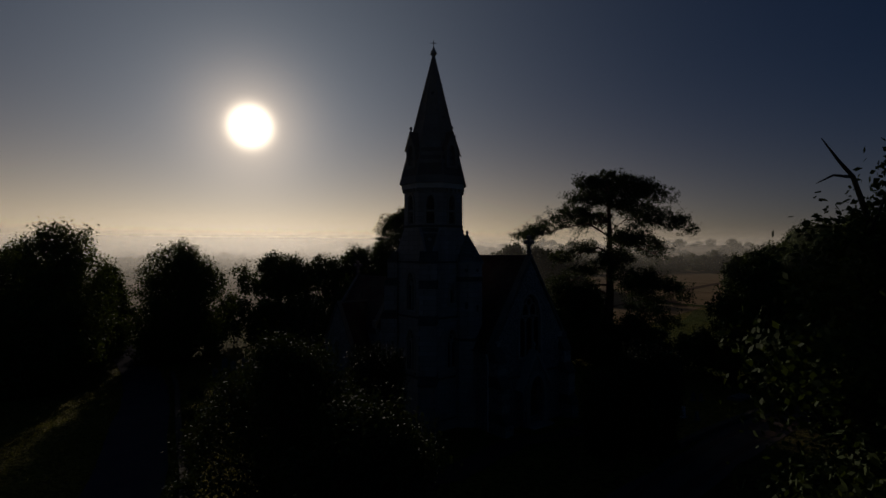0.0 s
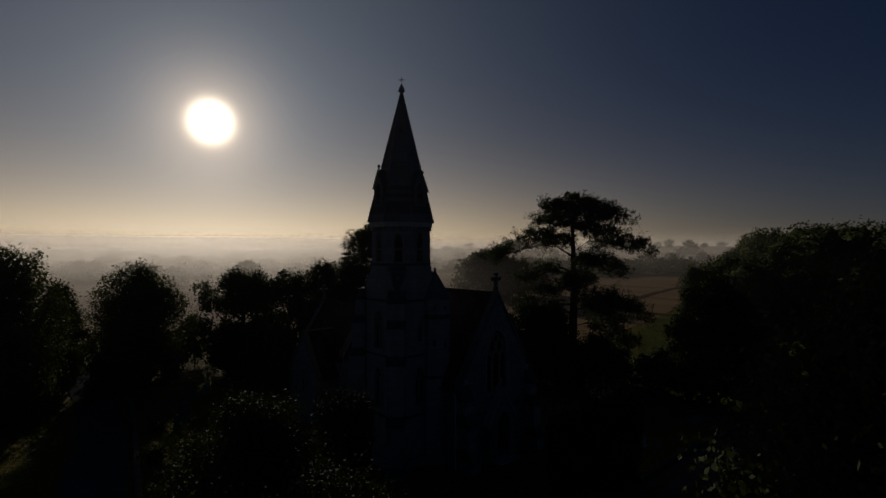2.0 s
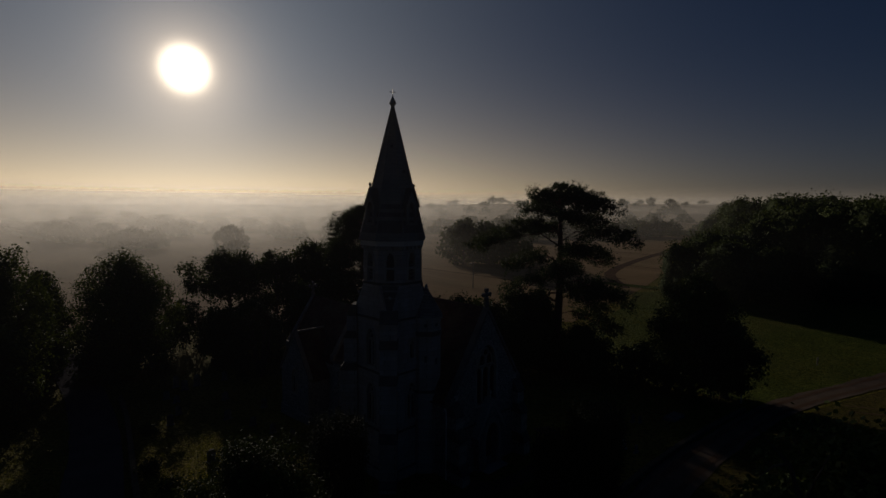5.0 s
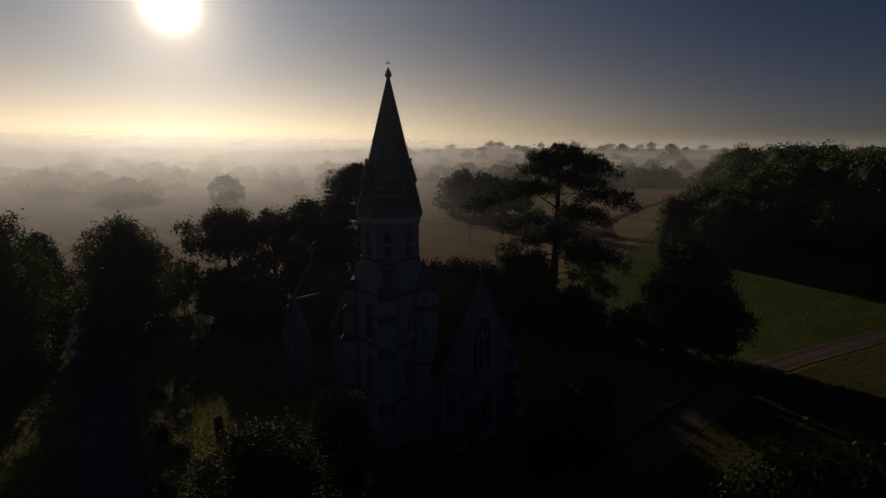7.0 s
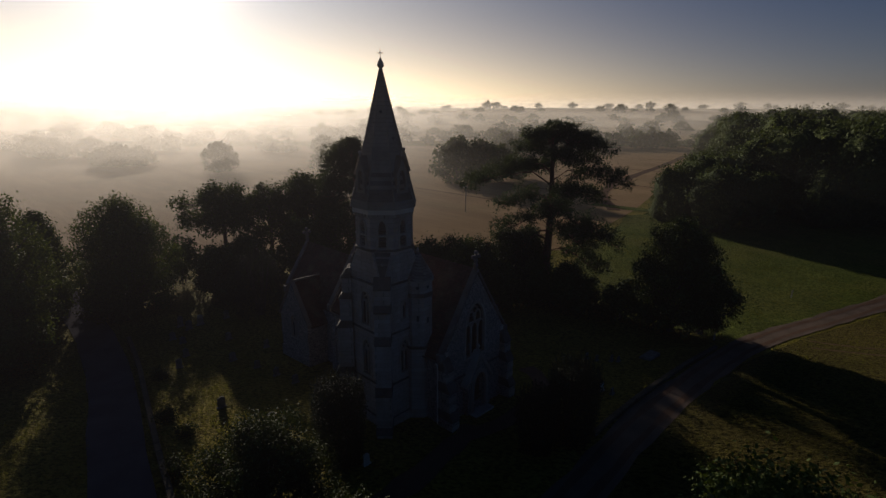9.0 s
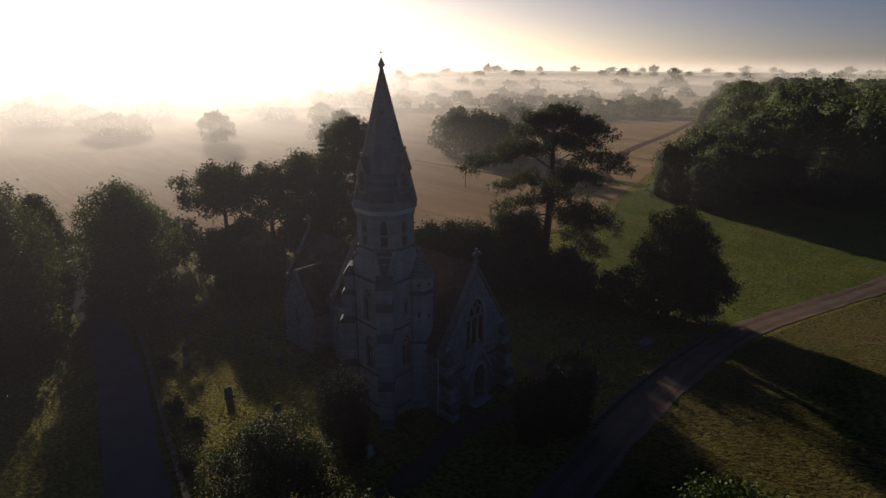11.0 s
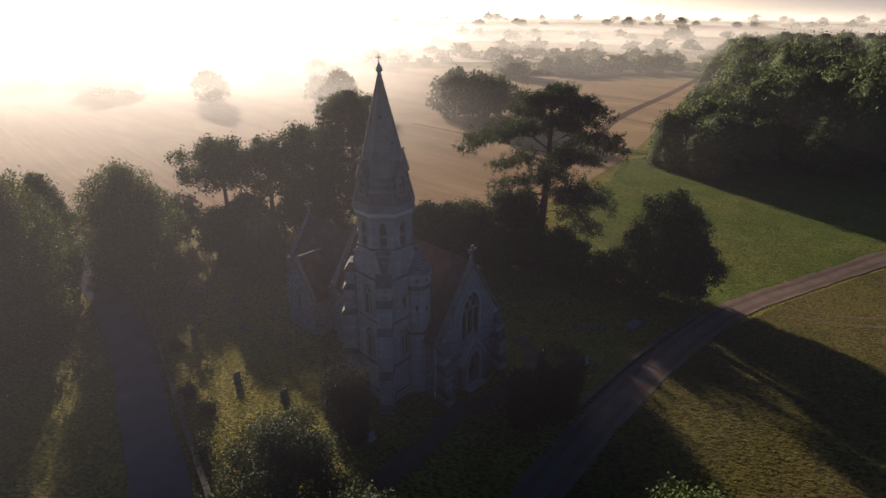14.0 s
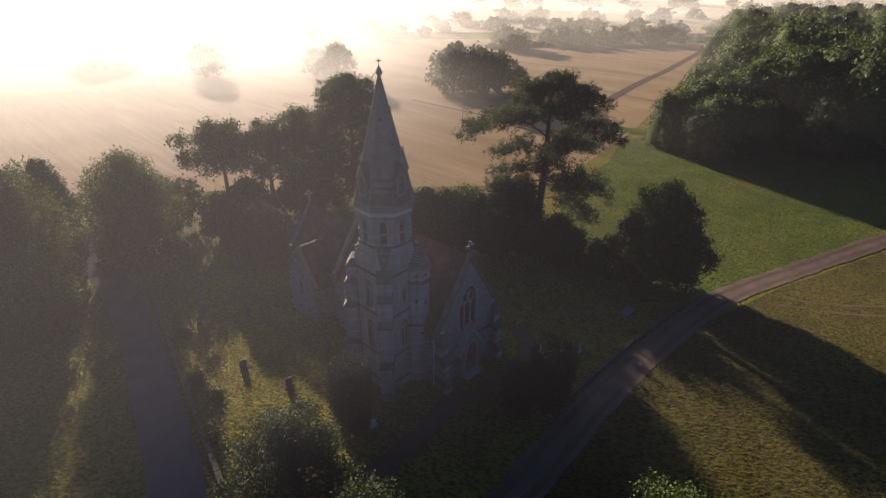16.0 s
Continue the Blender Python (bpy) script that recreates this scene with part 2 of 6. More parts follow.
def mist_material(name, density, top, seed, spread, bearing=-28.0, edge=0.74, foot_z=-1.0, tone=(0.96, 0.92, 0.84)):
    """A bank of fine droplets, also the glare veils: light passes, or is scattered mostly onwards; thins out above and
    at its foot.
    """
    m = bpy.data.materials.new(name)
    m.use_nodes = True
    t = m.node_tree
    t.nodes.clear()
    out = t.nodes.new("ShaderNodeOutputMaterial")
    clear = t.nodes.new("ShaderNodeBsdfTransparent")
    soft = t.nodes.new("ShaderNodeBsdfTranslucent")
    soft.inputs[0].default_value = (*tone, 1)
    onward = t.nodes.new("ShaderNodeBsdfRefraction")
    onward.inputs["Color"].default_value = (0.98, 0.96, 0.92, 1)
    onward.inputs["Roughness"].default_value, onward.inputs["IOR"].default_value = 0.95, 1.25
    drop = t.nodes.new("ShaderNodeMixShader")
    drop.inputs[0].default_value = 0.1
    t.links.new(soft.outputs[0], drop.inputs[1])
    t.links.new(onward.outputs[0], drop.inputs[2])
    pos = t.nodes.new("ShaderNodeNewGeometry").outputs["Position"]
    sep = t.nodes.new("ShaderNodeSeparateXYZ")
    t.links.new(pos, sep.inputs[0])
    foot = t.nodes.new("ShaderNodeMapRange")
    foot.interpolation_type = "SMOOTHSTEP"
    foot.inputs["From Min"].default_value, foot.inputs["From Max"].default_value = foot_z, foot_z + 1.0 + top * 0.25
    t.links.new(sep.outputs[2], foot.inputs["Value"])
    head = t.nodes.new("ShaderNodeMapRange")
    head.interpolation_type = "SMOOTHSTEP"
    head.inputs["From Min"].default_value, head.inputs["From Max"].default_value = top * (0.35 if top < 180 else 0.0), top
    head.inputs["To Min"].default_value, head.inputs["To Max"].default_value = 1.0, 0.0
    t.links.new(sep.outputs[2], head.inputs["Value"])
    mp = t.nodes.new("ShaderNodeMapping")
    mp.inputs["Location"].default_value = (seed * 37.0, seed * 11.0, 0)
    mp.inputs["Scale"].default_value = (1.0, 1.0, 5.0)
    t.links.new(pos, mp.inputs[0])
    n = t.nodes.new("ShaderNodeTexNoise")
    n.inputs["Scale"].default_value, n.inputs["Detail"].default_value = 0.012, 3.0
    t.links.new(mp.outputs[0], n.inputs["Vector"])
    patch = t.nodes.new("ShaderNodeMapRange")
    patch.inputs["From Min"].default_value, patch.inputs["From Max"].default_value = 0.25, 0.75
    patch.inputs["To Min"].default_value, patch.inputs["To Max"].default_value = 0.7, 1.25
    t.links.new(n.outputs["Fac"], patch.inputs["Value"])
    # mist lies thickest over low fields towards the sun; the glare veil brightens there
    flat = t.nodes.new("ShaderNodeVectorMath")
    flat.operation, flat.inputs[1].default_value = "MULTIPLY", (1, 1, 0)
    t.links.new(pos, flat.inputs[0])
    unit = t.nodes.new("ShaderNodeVectorMath")
    unit.operation = "NORMALIZE"
    t.links.new(flat.outputs[0], unit.inputs[0])
    along = t.nodes.new("ShaderNodeVectorMath")
    along.operation, along.inputs[1].default_value = "DOT_PRODUCT", (math.sin(radians(bearing)), math.cos(radians(bearing)), 0)
    t.links.new(unit.outputs[0], along.inputs[0])
    low = t.nodes.new("ShaderNodeMapRange")
    low.interpolation_type = "SMOOTHSTEP"
    low.inputs["From Min"].default_value, low.inputs["From Max"].default_value = edge, 1.0
    low.inputs["To Min"].default_value = spread
    t.links.new(along.outputs["Value"], low.inputs["Value"])
    if top > 60:
        patch.inputs["To Min"].default_value, patch.inputs["To Max"].default_value = 0.95, 1.05
    value = patch.outputs[0]
    for other in (low.outputs[0], foot.outputs[0], head.outputs[0], density):
        mul = t.nodes.new("ShaderNodeMath")
        mul.operation = "MULTIPLY"
        t.links.new(value, mul.inputs[0])
        if isinstance(other, float):
            mul.inputs[1].default_value = other
        else:
            t.links.new(other, mul.inputs[1])
        value = mul.outputs[0]
    mix = t.nodes.new("ShaderNodeMixShader")
    t.links.new(value, mix.inputs[0])
    t.links.new(clear.outputs[0], mix.inputs[1])
    t.links.new(drop.outputs[0], mix.inputs[2])
    t.links.new(mix.outputs[0], out.inputs[0])
    return m


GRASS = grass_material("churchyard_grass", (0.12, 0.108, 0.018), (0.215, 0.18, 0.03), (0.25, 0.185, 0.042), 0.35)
# dry ochre slope, also darkened to stand in for missing cast shade
SLOPE = grass_material("dry_darkened_slope_grass", (0.058, 0.05, 0.013), (0.1, 0.084, 0.02), (0.118, 0.09, 0.026), 0.4)
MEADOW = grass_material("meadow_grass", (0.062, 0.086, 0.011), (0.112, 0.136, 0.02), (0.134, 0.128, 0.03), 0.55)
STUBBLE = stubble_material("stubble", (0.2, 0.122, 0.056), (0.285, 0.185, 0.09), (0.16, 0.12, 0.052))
# far stubble in a paler colour, distance haze put into it
PALE_FIELD = stubble_material("pale_hazed_stubble", (0.32, 0.24, 0.14), (0.42, 0.33, 0.2), (0.18, 0.17, 0.09))
ASPHALT = plain("asphalt", (0.045, 0.044, 0.052), (0.075, 0.072, 0.082), 0.4, 1.0, 0.004, 30, 0.0)
GRAVEL = plain("gravel", (0.08, 0.062, 0.05), (0.14, 0.105, 0.082), 0.5, 1.0, 0.015, 14, 0.0)
EARTH = plain("earth", (0.075, 0.048, 0.034), (0.12, 0.078, 0.055), 0.4, 1.0, 0.03, 6, 0.0)
STONE = ashlar_material("limestone", (0.27, 0.24, 0.222), (0.35, 0.315, 0.29))
SPIRE_STONE = plain("spire_stone", (0.135, 0.125, 0.11), (0.245, 0.225, 0.195), 0.9, 0.88, 0.02, 9, local=True)
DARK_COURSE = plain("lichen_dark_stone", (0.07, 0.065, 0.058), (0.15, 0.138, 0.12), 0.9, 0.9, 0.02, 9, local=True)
COPING = plain("weathered_coping", (0.09, 0.085, 0.078), (0.18, 0.168, 0.15), 1.4, 0.9, 0.01, 12, local=True)
DRESSED = plain("dressed_stone", (0.24, 0.225, 0.2), (0.34, 0.32, 0.28), 1.5, 0.85, 0.006, 18, local=True)
PALE_STONE = plain("pale_cornice_stone", (0.42, 0.39, 0.35), (0.56, 0.52, 0.47), 1.5, 0.85, 0.006, 18, local=True)
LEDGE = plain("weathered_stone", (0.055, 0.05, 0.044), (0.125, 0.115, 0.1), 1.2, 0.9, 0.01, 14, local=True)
FLINT = flint_material()
TILES = tile_material("clay_tiles", (0.045, 0.02, 0.018), (0.085, 0.036, 0.03))
SLATES = tile_material("stone_slates", (0.13, 0.12, 0.12), (0.2, 0.19, 0.18), 0.2)
GLASS = glass_material()
OAK_WOOD = plain("oak_boards", (0.06, 0.04, 0.025), (0.12, 0.08, 0.05), 2.0, 0.7, 0.01, 20, stretch=(8, 8, 0.5, 0))
IRON = plain("iron", (0.03, 0.03, 0.03), (0.06, 0.055, 0.05), 3.0, 0.5, 0.002, 30, 0.5)
WHITE_PIPE = plain("painted_iron", (0.6, 0.6, 0.58), (0.74, 0.73, 0.7), 2.0, 0.5, 0.002, 30, 0.4)
BARK = plain("bark", (0.045, 0.036, 0.028), (0.11, 0.09, 0.07), 1.5, 0.95, 0.05, 9, stretch=(3, 3, 0.6, 0))
PINE_BARK = plain("pine_bark", (0.09, 0.05, 0.035), (0.2, 0.11, 0.07), 1.5, 0.95, 0.05, 8, stretch=(3, 3, 0.8, 0))
GRAVE = plain("grave_stone", (0.07, 0.068, 0.06), (0.17, 0.165, 0.15), 2.5, 0.9, 0.01, 18)
PALE_GRAVE = plain("pale_grave_stone", (0.3, 0.29, 0.27), (0.45, 0.43, 0.4), 2.5, 0.8, 0.006, 18)
POST_WOOD = plain("weathered_wood", (0.2, 0.18, 0.15), (0.36, 0.33, 0.28), 3, 0.9, 0.01, 20)
OAK_LEAF = leaf_material("oak_leaves", (0.025, 0.045, 0.01), (0.075, 0.1, 0.025), 0.22)
LIME_LEAF = leaf_material("lime_leaves", (0.035, 0.06, 0.012), (0.1, 0.125, 0.03), 0.25)
YEW_LEAF = leaf_material("yew_needles", (0.012, 0.02, 0.009), (0.03, 0.038, 0.016), 0.06)
PINE_LEAF = leaf_material("pine_needles", (0.02, 0.038, 0.014), (0.06, 0.08, 0.035), 0.25)
HOLLY_LEAF = leaf_material("shrub_leaves", (0.016, 0.028, 0.009), (0.055, 0.07, 0.02), 0.15)
WOOD_LEAF = leaf_material("wood_leaves", (0.03, 0.05, 0.014), (0.085, 0.11, 0.032), 0.2)
BLADE = leaf_material("grass_blades", (0.085, 0.092, 0.018), (0.16, 0.155, 0.036), 0.5)


def canopy_material():
    """The close-set leaf of a wood seen from afar, in deep relief."""
    m, t, b = material("wood_canopy", 0.85, 0.08)
    fine = noise_tex(t, 1.1, 6, None, 0.75)
    col = ramp(t, fine, (0.35, (0.02, 0.032, 0.01)), (0.55, (0.045, 0.065, 0.018)), (0.75, (0.08, 0.1, 0.03)))
    col = mixed(t, ramp(t, noise_tex(t, 0.09, 2), (0.4, (0, 0, 0)), (0.65, (0.6, 0.6, 0.6))), col, (0.1, 0.12, 0.03))
    col = mixed(t, ramp(t, island(t), (0.0, (0.55, 0.55, 0.55)), (0.6, (0, 0, 0))), col, (0.022, 0.036, 0.01))
    t.links.new(col, b.inputs["Base Color"])
    bumped(t, b, fine, 0.8)
    return m


CANOPY = canopy_material()
CAP_STONE = plain("mossy_cap_stone", (0.05, 0.042, 0.03), (0.11, 0.09, 0.065), 1.5, 0.95, 0.015, 14, 0.05)
PLUME = leaf_material("pale_plumes", (0.3, 0.28, 0.2), (0.45, 0.42, 0.32), 0.4)


# ---- building helpers ----
def thing(name, m=None, label="", category="", group="", kind=""):
    ob = new(name)
    ob.empty_display_size = 0.3
    if m is not None:
        ob.matrix_basis = m
    return tagged(ob, label, category, group, kind)


def part(name, bm, mat, parent=None, label=""):
    """Links a bmesh or a mesh as one object under a thing or a part."""
    if isinstance(bm, bmesh.types.BMesh):
        me = bpy.data.meshes.new(name)
        bmesh.ops.recalc_face_normals(bm, faces=bm.faces)
        bm.to_mesh(me)
        bm.free()
    else:
        me = bm
    if mat is not None and not me.materials:
        me.materials.append(mat)
    ob = new(name, me)
    if parent is not None:
        ob.parent = parent
    return tagged(ob, label)


def quads_mesh(name, P, mat=None):
    """A mesh of loose quads, P of shape (n, 4, 3)."""
    n = len(P)
    me = bpy.data.meshes.new(name)
    me.vertices.add(4 * n)
    me.vertices.foreach_set("co", np.asarray(P, dtype=np.float32).ravel())
    me.loops.add(4 * n)
    me.loops.foreach_set("vertex_index", np.arange(4 * n, dtype=np.int32))
    me.polygons.add(n)
    me.polygons.foreach_set("loop_start", np.arange(0, 4 * n, 4, dtype=np.int32))
    me.update(calc_edges=True)
    if mat is not None:
        me.materials.append(mat)
    return me


def box(bm, x0, x1, y0, y1, z0, z1, bevel=0.0, m=None):
    vs = [bm.verts.new((x, y, z)) for z in (z0, z1) for x, y in ((x0, y0), (x1, y0), (x1, y1), (x0, y1))]
    fs = [bm.faces.new([vs[i] for i in f]) for f in ((3, 2, 1, 0), (4, 5, 6, 7), (0, 1, 5, 4), (1, 2, 6, 5), (2, 3, 7, 6), (3, 0, 4, 7))]
    if m is not None:
        bmesh.ops.transform(bm, matrix=m, verts=vs)
    if bevel:
        edges = list({e for f in fs for e in f.edges})
        bmesh.ops.bevel(bm, geom=edges, offset=bevel, segments=1, affect="EDGES")
    return bm


def prism(bm, outline, z0, z1, scale1=1.0, centre=(0, 0)):
    """An upright prism or frustum over a plan outline."""
    low = [bm.verts.new((x, y, z0)) for x, y in outline]
    cx, cy = centre
    high = [bm.verts.new((cx + (x - cx) * scale1, cy + (y - cy) * scale1, z1)) for x, y in outline]
    n = len(low)
    bm.faces.new(low[::-1])
    bm.faces.new(high)
    for i in range(n):
        bm.faces.new((low[i], low[(i + 1) % n], high[(i + 1) % n], high[i]))
    return bm


def ngon(n, r, turn=0.0, c=(0, 0)):
    return [(c[0] + r * math.cos(turn + 2 * math.pi * i / n), c[1] + r * math.sin(turn + 2 * math.pi * i / n)) for i in range(n)]


def tube(bm, pts, radii, sides=6):
    rings = []
    for i, p in enumerate(pts):
        p = Vector(p)
        d = (Vector(pts[min(i + 1, len(pts) - 1)]) - Vector(pts[max(i - 1, 0)])).normalized()
        a = d.orthogonal().normalized()
        b = d.cross(a)
        rings.append([bm.verts.new(p + radii[i] * (math.cos(k * 2 * math.pi / sides) * a + math.sin(k * 2 * math.pi / sides) * b)) for k in range(sides)])
    for r0, r1 in zip(rings, rings[1:]):
        best = min(range(sides), key=lambda s: (r1[s].co - r0[0].co).length)
        r1[:] = r1[best:] + r1[:best]
        for k in range(sides):
            bm.faces.new((r0[k], r0[(k + 1) % sides], r1[(k + 1) % sides], r1[k]))
    bm.faces.new(rings[0][::-1])
    bm.faces.new(rings[-1])
    return bm


def arch(w, sill, spring, rise, n=7, cx=0.0):
    """Outline of a pointed opening, anticlockwise from the lower left."""
    pts = [(cx - w / 2, sill), (cx + w / 2, sill), (cx + w / 2, spring)]
    for i in range(1, n + 1):
        k = i / n
        pts.append((cx + w / 2 * (1 - k ** 1.6), spring + rise * math.sin(k * math.pi / 2) ** 0.9))
    for i in range(n - 1, -1, -1):
        k = i / n
        pts.append((cx - w / 2 * (1 - k ** 1.6), spring + rise * math.sin(k * math.pi / 2) ** 0.9))
    out = []
    for p in pts:
        if not out or (abs(p[0] - out[-1][0]) + abs(p[1] - out[-1][1])) > 1e-4:
            out.append(p)
    return out


def panel(outline, holes, thick):
    """A wall in the plane y = 0 (x along, z up) with through openings; the thickness goes to +y."""
    bm = bmesh.new()
    loops = [outline, *holes]
    for y in (0.0, thick):
        edges = []
        for lp in loops:
            vs = [bm.verts.new((u, y, v)) for u, v in lp]
            edges += [bm.edges.new((vs[i], vs[(i + 1) % len(vs)])) for i in range(len(vs))]
        bmesh.ops.triangle_fill(bm, edges=edges, use_beauty=True)
    for lp in loops:
        a = [bm.verts.new((u, 0, v)) for u, v in lp]
        b = [bm.verts.new((u, thick, v)) for u, v in lp]
        for i in range(len(a)):
            j = (i + 1) % len(a)
            bm.faces.new((a[i], a[j], b[j], b[i]))
    bmesh.ops.remove_doubles(bm, verts=bm.verts, dist=1e-4)
    return bm


def ribbon(bm, pts, width, y0, y1, closed=False):
    """A bar of square section along a line in the plane of a wall."""
    n = len(pts)
    for i in range(n if closed else n - 1):
        (ax, az), (bx, bz) = pts[i], pts[(i + 1) % n]
        d = Vector((bx - ax, bz - az))
        if d.length < 1e-5:
            continue
        d.normalize()
        s = Vector((-d.y, d.x)) * width / 2
        e = d * width * 0.3
        q = [(ax - e.x + s.x, az - e.y + s.y), (ax - e.x - s.x, az - e.y - s.y), (bx + e.x - s.x, bz + e.y - s.y), (bx + e.x + s.x, bz + e.y + s.y)]
        lo = [bm.verts.new((u, y0, v)) for u, v in q]
        hi = [bm.verts.new((u, y1, v)) for u, v in q]
        bm.faces.new(lo)
        bm.faces.new(hi[::-1])
        for k in range(4):
            bm.faces.new((lo[k], lo[(k + 1) % 4], hi[(k + 1) % 4], hi[k]))
    return bm


# ---- lie of the land ----
def ease(k):
    k = min(max(k, 0.0), 1.0)
    return k * k * (3 - 2 * k)


def ground_z(x, y):
    """The church stands on a low rise; far off the land climbs again towards the south."""
    z = 0.65 - 1.45 * ease((y - 31) / 22)
    if y > 350:
        z += 24 * ease((y - 350) / 800) * ease((x / y + 0.35) / 0.7)
    return z


def patch(name, rows, lift, mat, label, category, thick=0.0):
    """A strip of surface laid on the ground; rows of plan points across it."""
    bm = bmesh.new()
    grid = []
    for row in rows:
        grid.append([bm.verts.new((x, y, ground_z(x, y) + lift)) for x, y in row])
    for a, b in zip(grid, grid[1:]):
        for i in range(len(a) - 1):
            bm.faces.new((a[i], a[i + 1], b[i + 1], b[i]))
    ob = part(name, bm, mat)
    return tagged(ob, label, category, kind="structure")


def smooth_line(pts, step=2.0):
    """A gliding line through plan points."""
    P = [Vector((*p, 0)) for p in pts]
    out = []
    for i in range(len(P) - 1):
        p0, p1, p2, p3 = P[max(i - 1, 0)], P[i], P[i + 1], P[min(i + 2, len(P) - 1)]
        n = max(2, int((p2 - p1).length / step))
        for k in range(n):
            t = k / n
            q = 0.5 * ((2 * p1) + (p2 - p0) * t + (2 * p0 - 5 * p1 + 4 * p2 - p3) * t * t + (3 * p1 - p0 - 3 * p2 + p3) * t ** 3)
            out.append((q.x, q.y))
    out.append(pts[-1])
    return out


def strip(name, pts, width, lift, mat, label, category, across=4, ragged=0.0, seed=1):
    rng = random.Random(seed)
    line = smooth_line(pts)
    rows = []
    for i, (x, y) in enumerate(line):
        ax, ay = line[max(i - 1, 0)]
        bx, by = line[min(i + 1, len(line) - 1)]
        d = Vector((bx - ax, by - ay)).normalized()
        wl, wr = width / 2 + rng.uniform(-ragged, ragged), width / 2 + rng.uniform(-ragged, ragged)
        rows.append([(x - d.y * (-wl + (wl + wr) * k / across), y + d.x * (-wl + (wl + wr) * k / across)) for k in range(across + 1)])
    return patch(name, rows, lift, mat, label, category)


def build_ground():
    def lines(lo, hi, far):
        a = list(np.arange(lo, hi + 0.1, 2.5))
        d, v = 5.0, hi
        while v < far:
            v += d
            d *= 1.5
            a.append(v)
        d, v = 5.0, lo
        while v > -far:
            v -= d
            d *= 1.5
            a.insert(0, v)
        return a
    xs, ys = lines(-60, 90, 4500), lines(-20, 110, 4500)
    bm = bmesh.new()
    grid = [[bm.verts.new((x, y, ground_z(x, y))) for x in xs] for y in ys]
    for a, b in zip(grid, grid[1:]):
        for i in range(len(a) - 1):
            bm.faces.new((a[i], a[i + 1], b[i + 1], b[i])).smooth = True
    ob = part("ground", bm, GRASS)
    tagged(ob, "rough mown churchyard grass with dew and low tufts", "grass", kind="structure")


build_ground()
LANE = [(-12.0, 10.0), (-13.5, 18.0), (-15.7, 24.7), (-20.0, 33.0), (-24.5, 41.5), (-30.0, 50.5), (-36.5, 59.5), (-47.0, 72.0), (-62.0, 88.0)]
strip("road", LANE, 3.5, 0.06, ASPHALT, "narrow grey asphalt lane in tree shade", "road", 6, 0.08, 2)
PATH = [(-6.0, 12.0), (1.5, 17.5), (7.6, 22.2), (16.8, 30.4), (27.1, 38.3), (34.5, 43.4), (41.7, 47.3), (55.0, 52.3), (70.8, 58.0), (95.0, 66.0), (150.0, 82.0)]
strip("track", PATH, 2.9, 0.06, GRAVEL, "gravel and earth farm track between grass verges", "track", 4, 0.18, 3)
for side in (-0.75, 0.75):
    line = smooth_line(PATH, 4.0)
    rut = []
    for (ax, ay), (bx, by) in zip(line, line[1:]):
        d = Vector((bx - ax, by - ay)).normalized()
        rut.append((ax - d.y * side, ay + d.x * side))
    strip("wheel_rut", rut, 0.5, 0.075, EARTH, "bare earth wheel rut along the farm track", "track", 2, 0.12, 4)
strip("footpath", [(-5.0, 21.0), (-1.6, 24.9), (0.1, 26.8), (2.5, 29.3), (4.6, 31.3), (5.4, 32.6)], 1.7, 0.04, EARTH, "trodden earth path to the church door", "path", 3, 0.3, 5)
strip("footpath", [(4.6, 31.6), (7.6, 32.4), (10.2, 34.6), (11.9, 36.6), (12.7, 39.2), (12.0, 42.0)], 1.5, 0.05, EARTH, "bare reddish earth path along the church wall", "path", 3, 0.25, 6)


def field(name, outline_left, outline_right, lift, mat, label, step=3.0):
    rows = []
    edges = list(zip(outline_left, outline_right))
    for (l0, r0), (l1, r1) in zip(edges, edges[1:]):
        n = max(1, int(max(math.dist(l0, l1), math.dist(r0, r1)) / step))
        for q in range(n):
            a = [p + (o - p) * q / n for p, o in zip(l0, l1)]
            b = [p + (o - p) * q / n for p, o in zip(r0, r1)]
            rows.append([(a[0] + (b[0] - a[0]) * k / 40, a[1] + (b[1] - a[1]) * k / 40) for k in range(41)])
    (ax, ay), (bx, by) = edges[-1]
    rows.append([(ax + (bx - ax) * k / 40, ay + (by - ay) * k / 40) for k in range(41)])
    patch(name, rows, lift, mat, label, "field")


field("meadow", [(36.5, 46.6), (30, 52), (23, 59), (24, 67), (33, 83), (45, 96), (55, 112)], [(150, 81.6), (150, 82.6), (150, 84), (150, 100), (150, 118), (150, 120), (150, 135)], 0.045, MEADOW, "sunlit green meadow with dewy mown swathes")
field("meadow", [(-8, -16), (-2, 4), (2.6, 16.6), (8.7, 21.4), (17.9, 29.6), (33, 40.6), (46, 46.9), (72, 56.4), (98, 65)], [(160, -60), (160, -40), (160, -20), (160, 0), (160, 20), (160, 40), (160, 60), (160, 75), (160, 83)], 0.045, SLOPE, "dry grassy slope beyond the track, part of its shade in its colour")
field("field", [(-420, 92), (-420, 118), (-420, 160), (-420, 215), (-420, 335)], [(30, 84), (60, 118), (92, 160), (130, 215), (215, 335)], 0.04, STUBBLE, "harvested brown stubble field under thin mist", 20.0)
strip("field_track", [(55, 118), (64, 146), (90, 180), (127, 222), (190, 298)], 3.2, 0.08, EARTH, "dark earth track along the stubble", "track", 3, 0.15, 8)
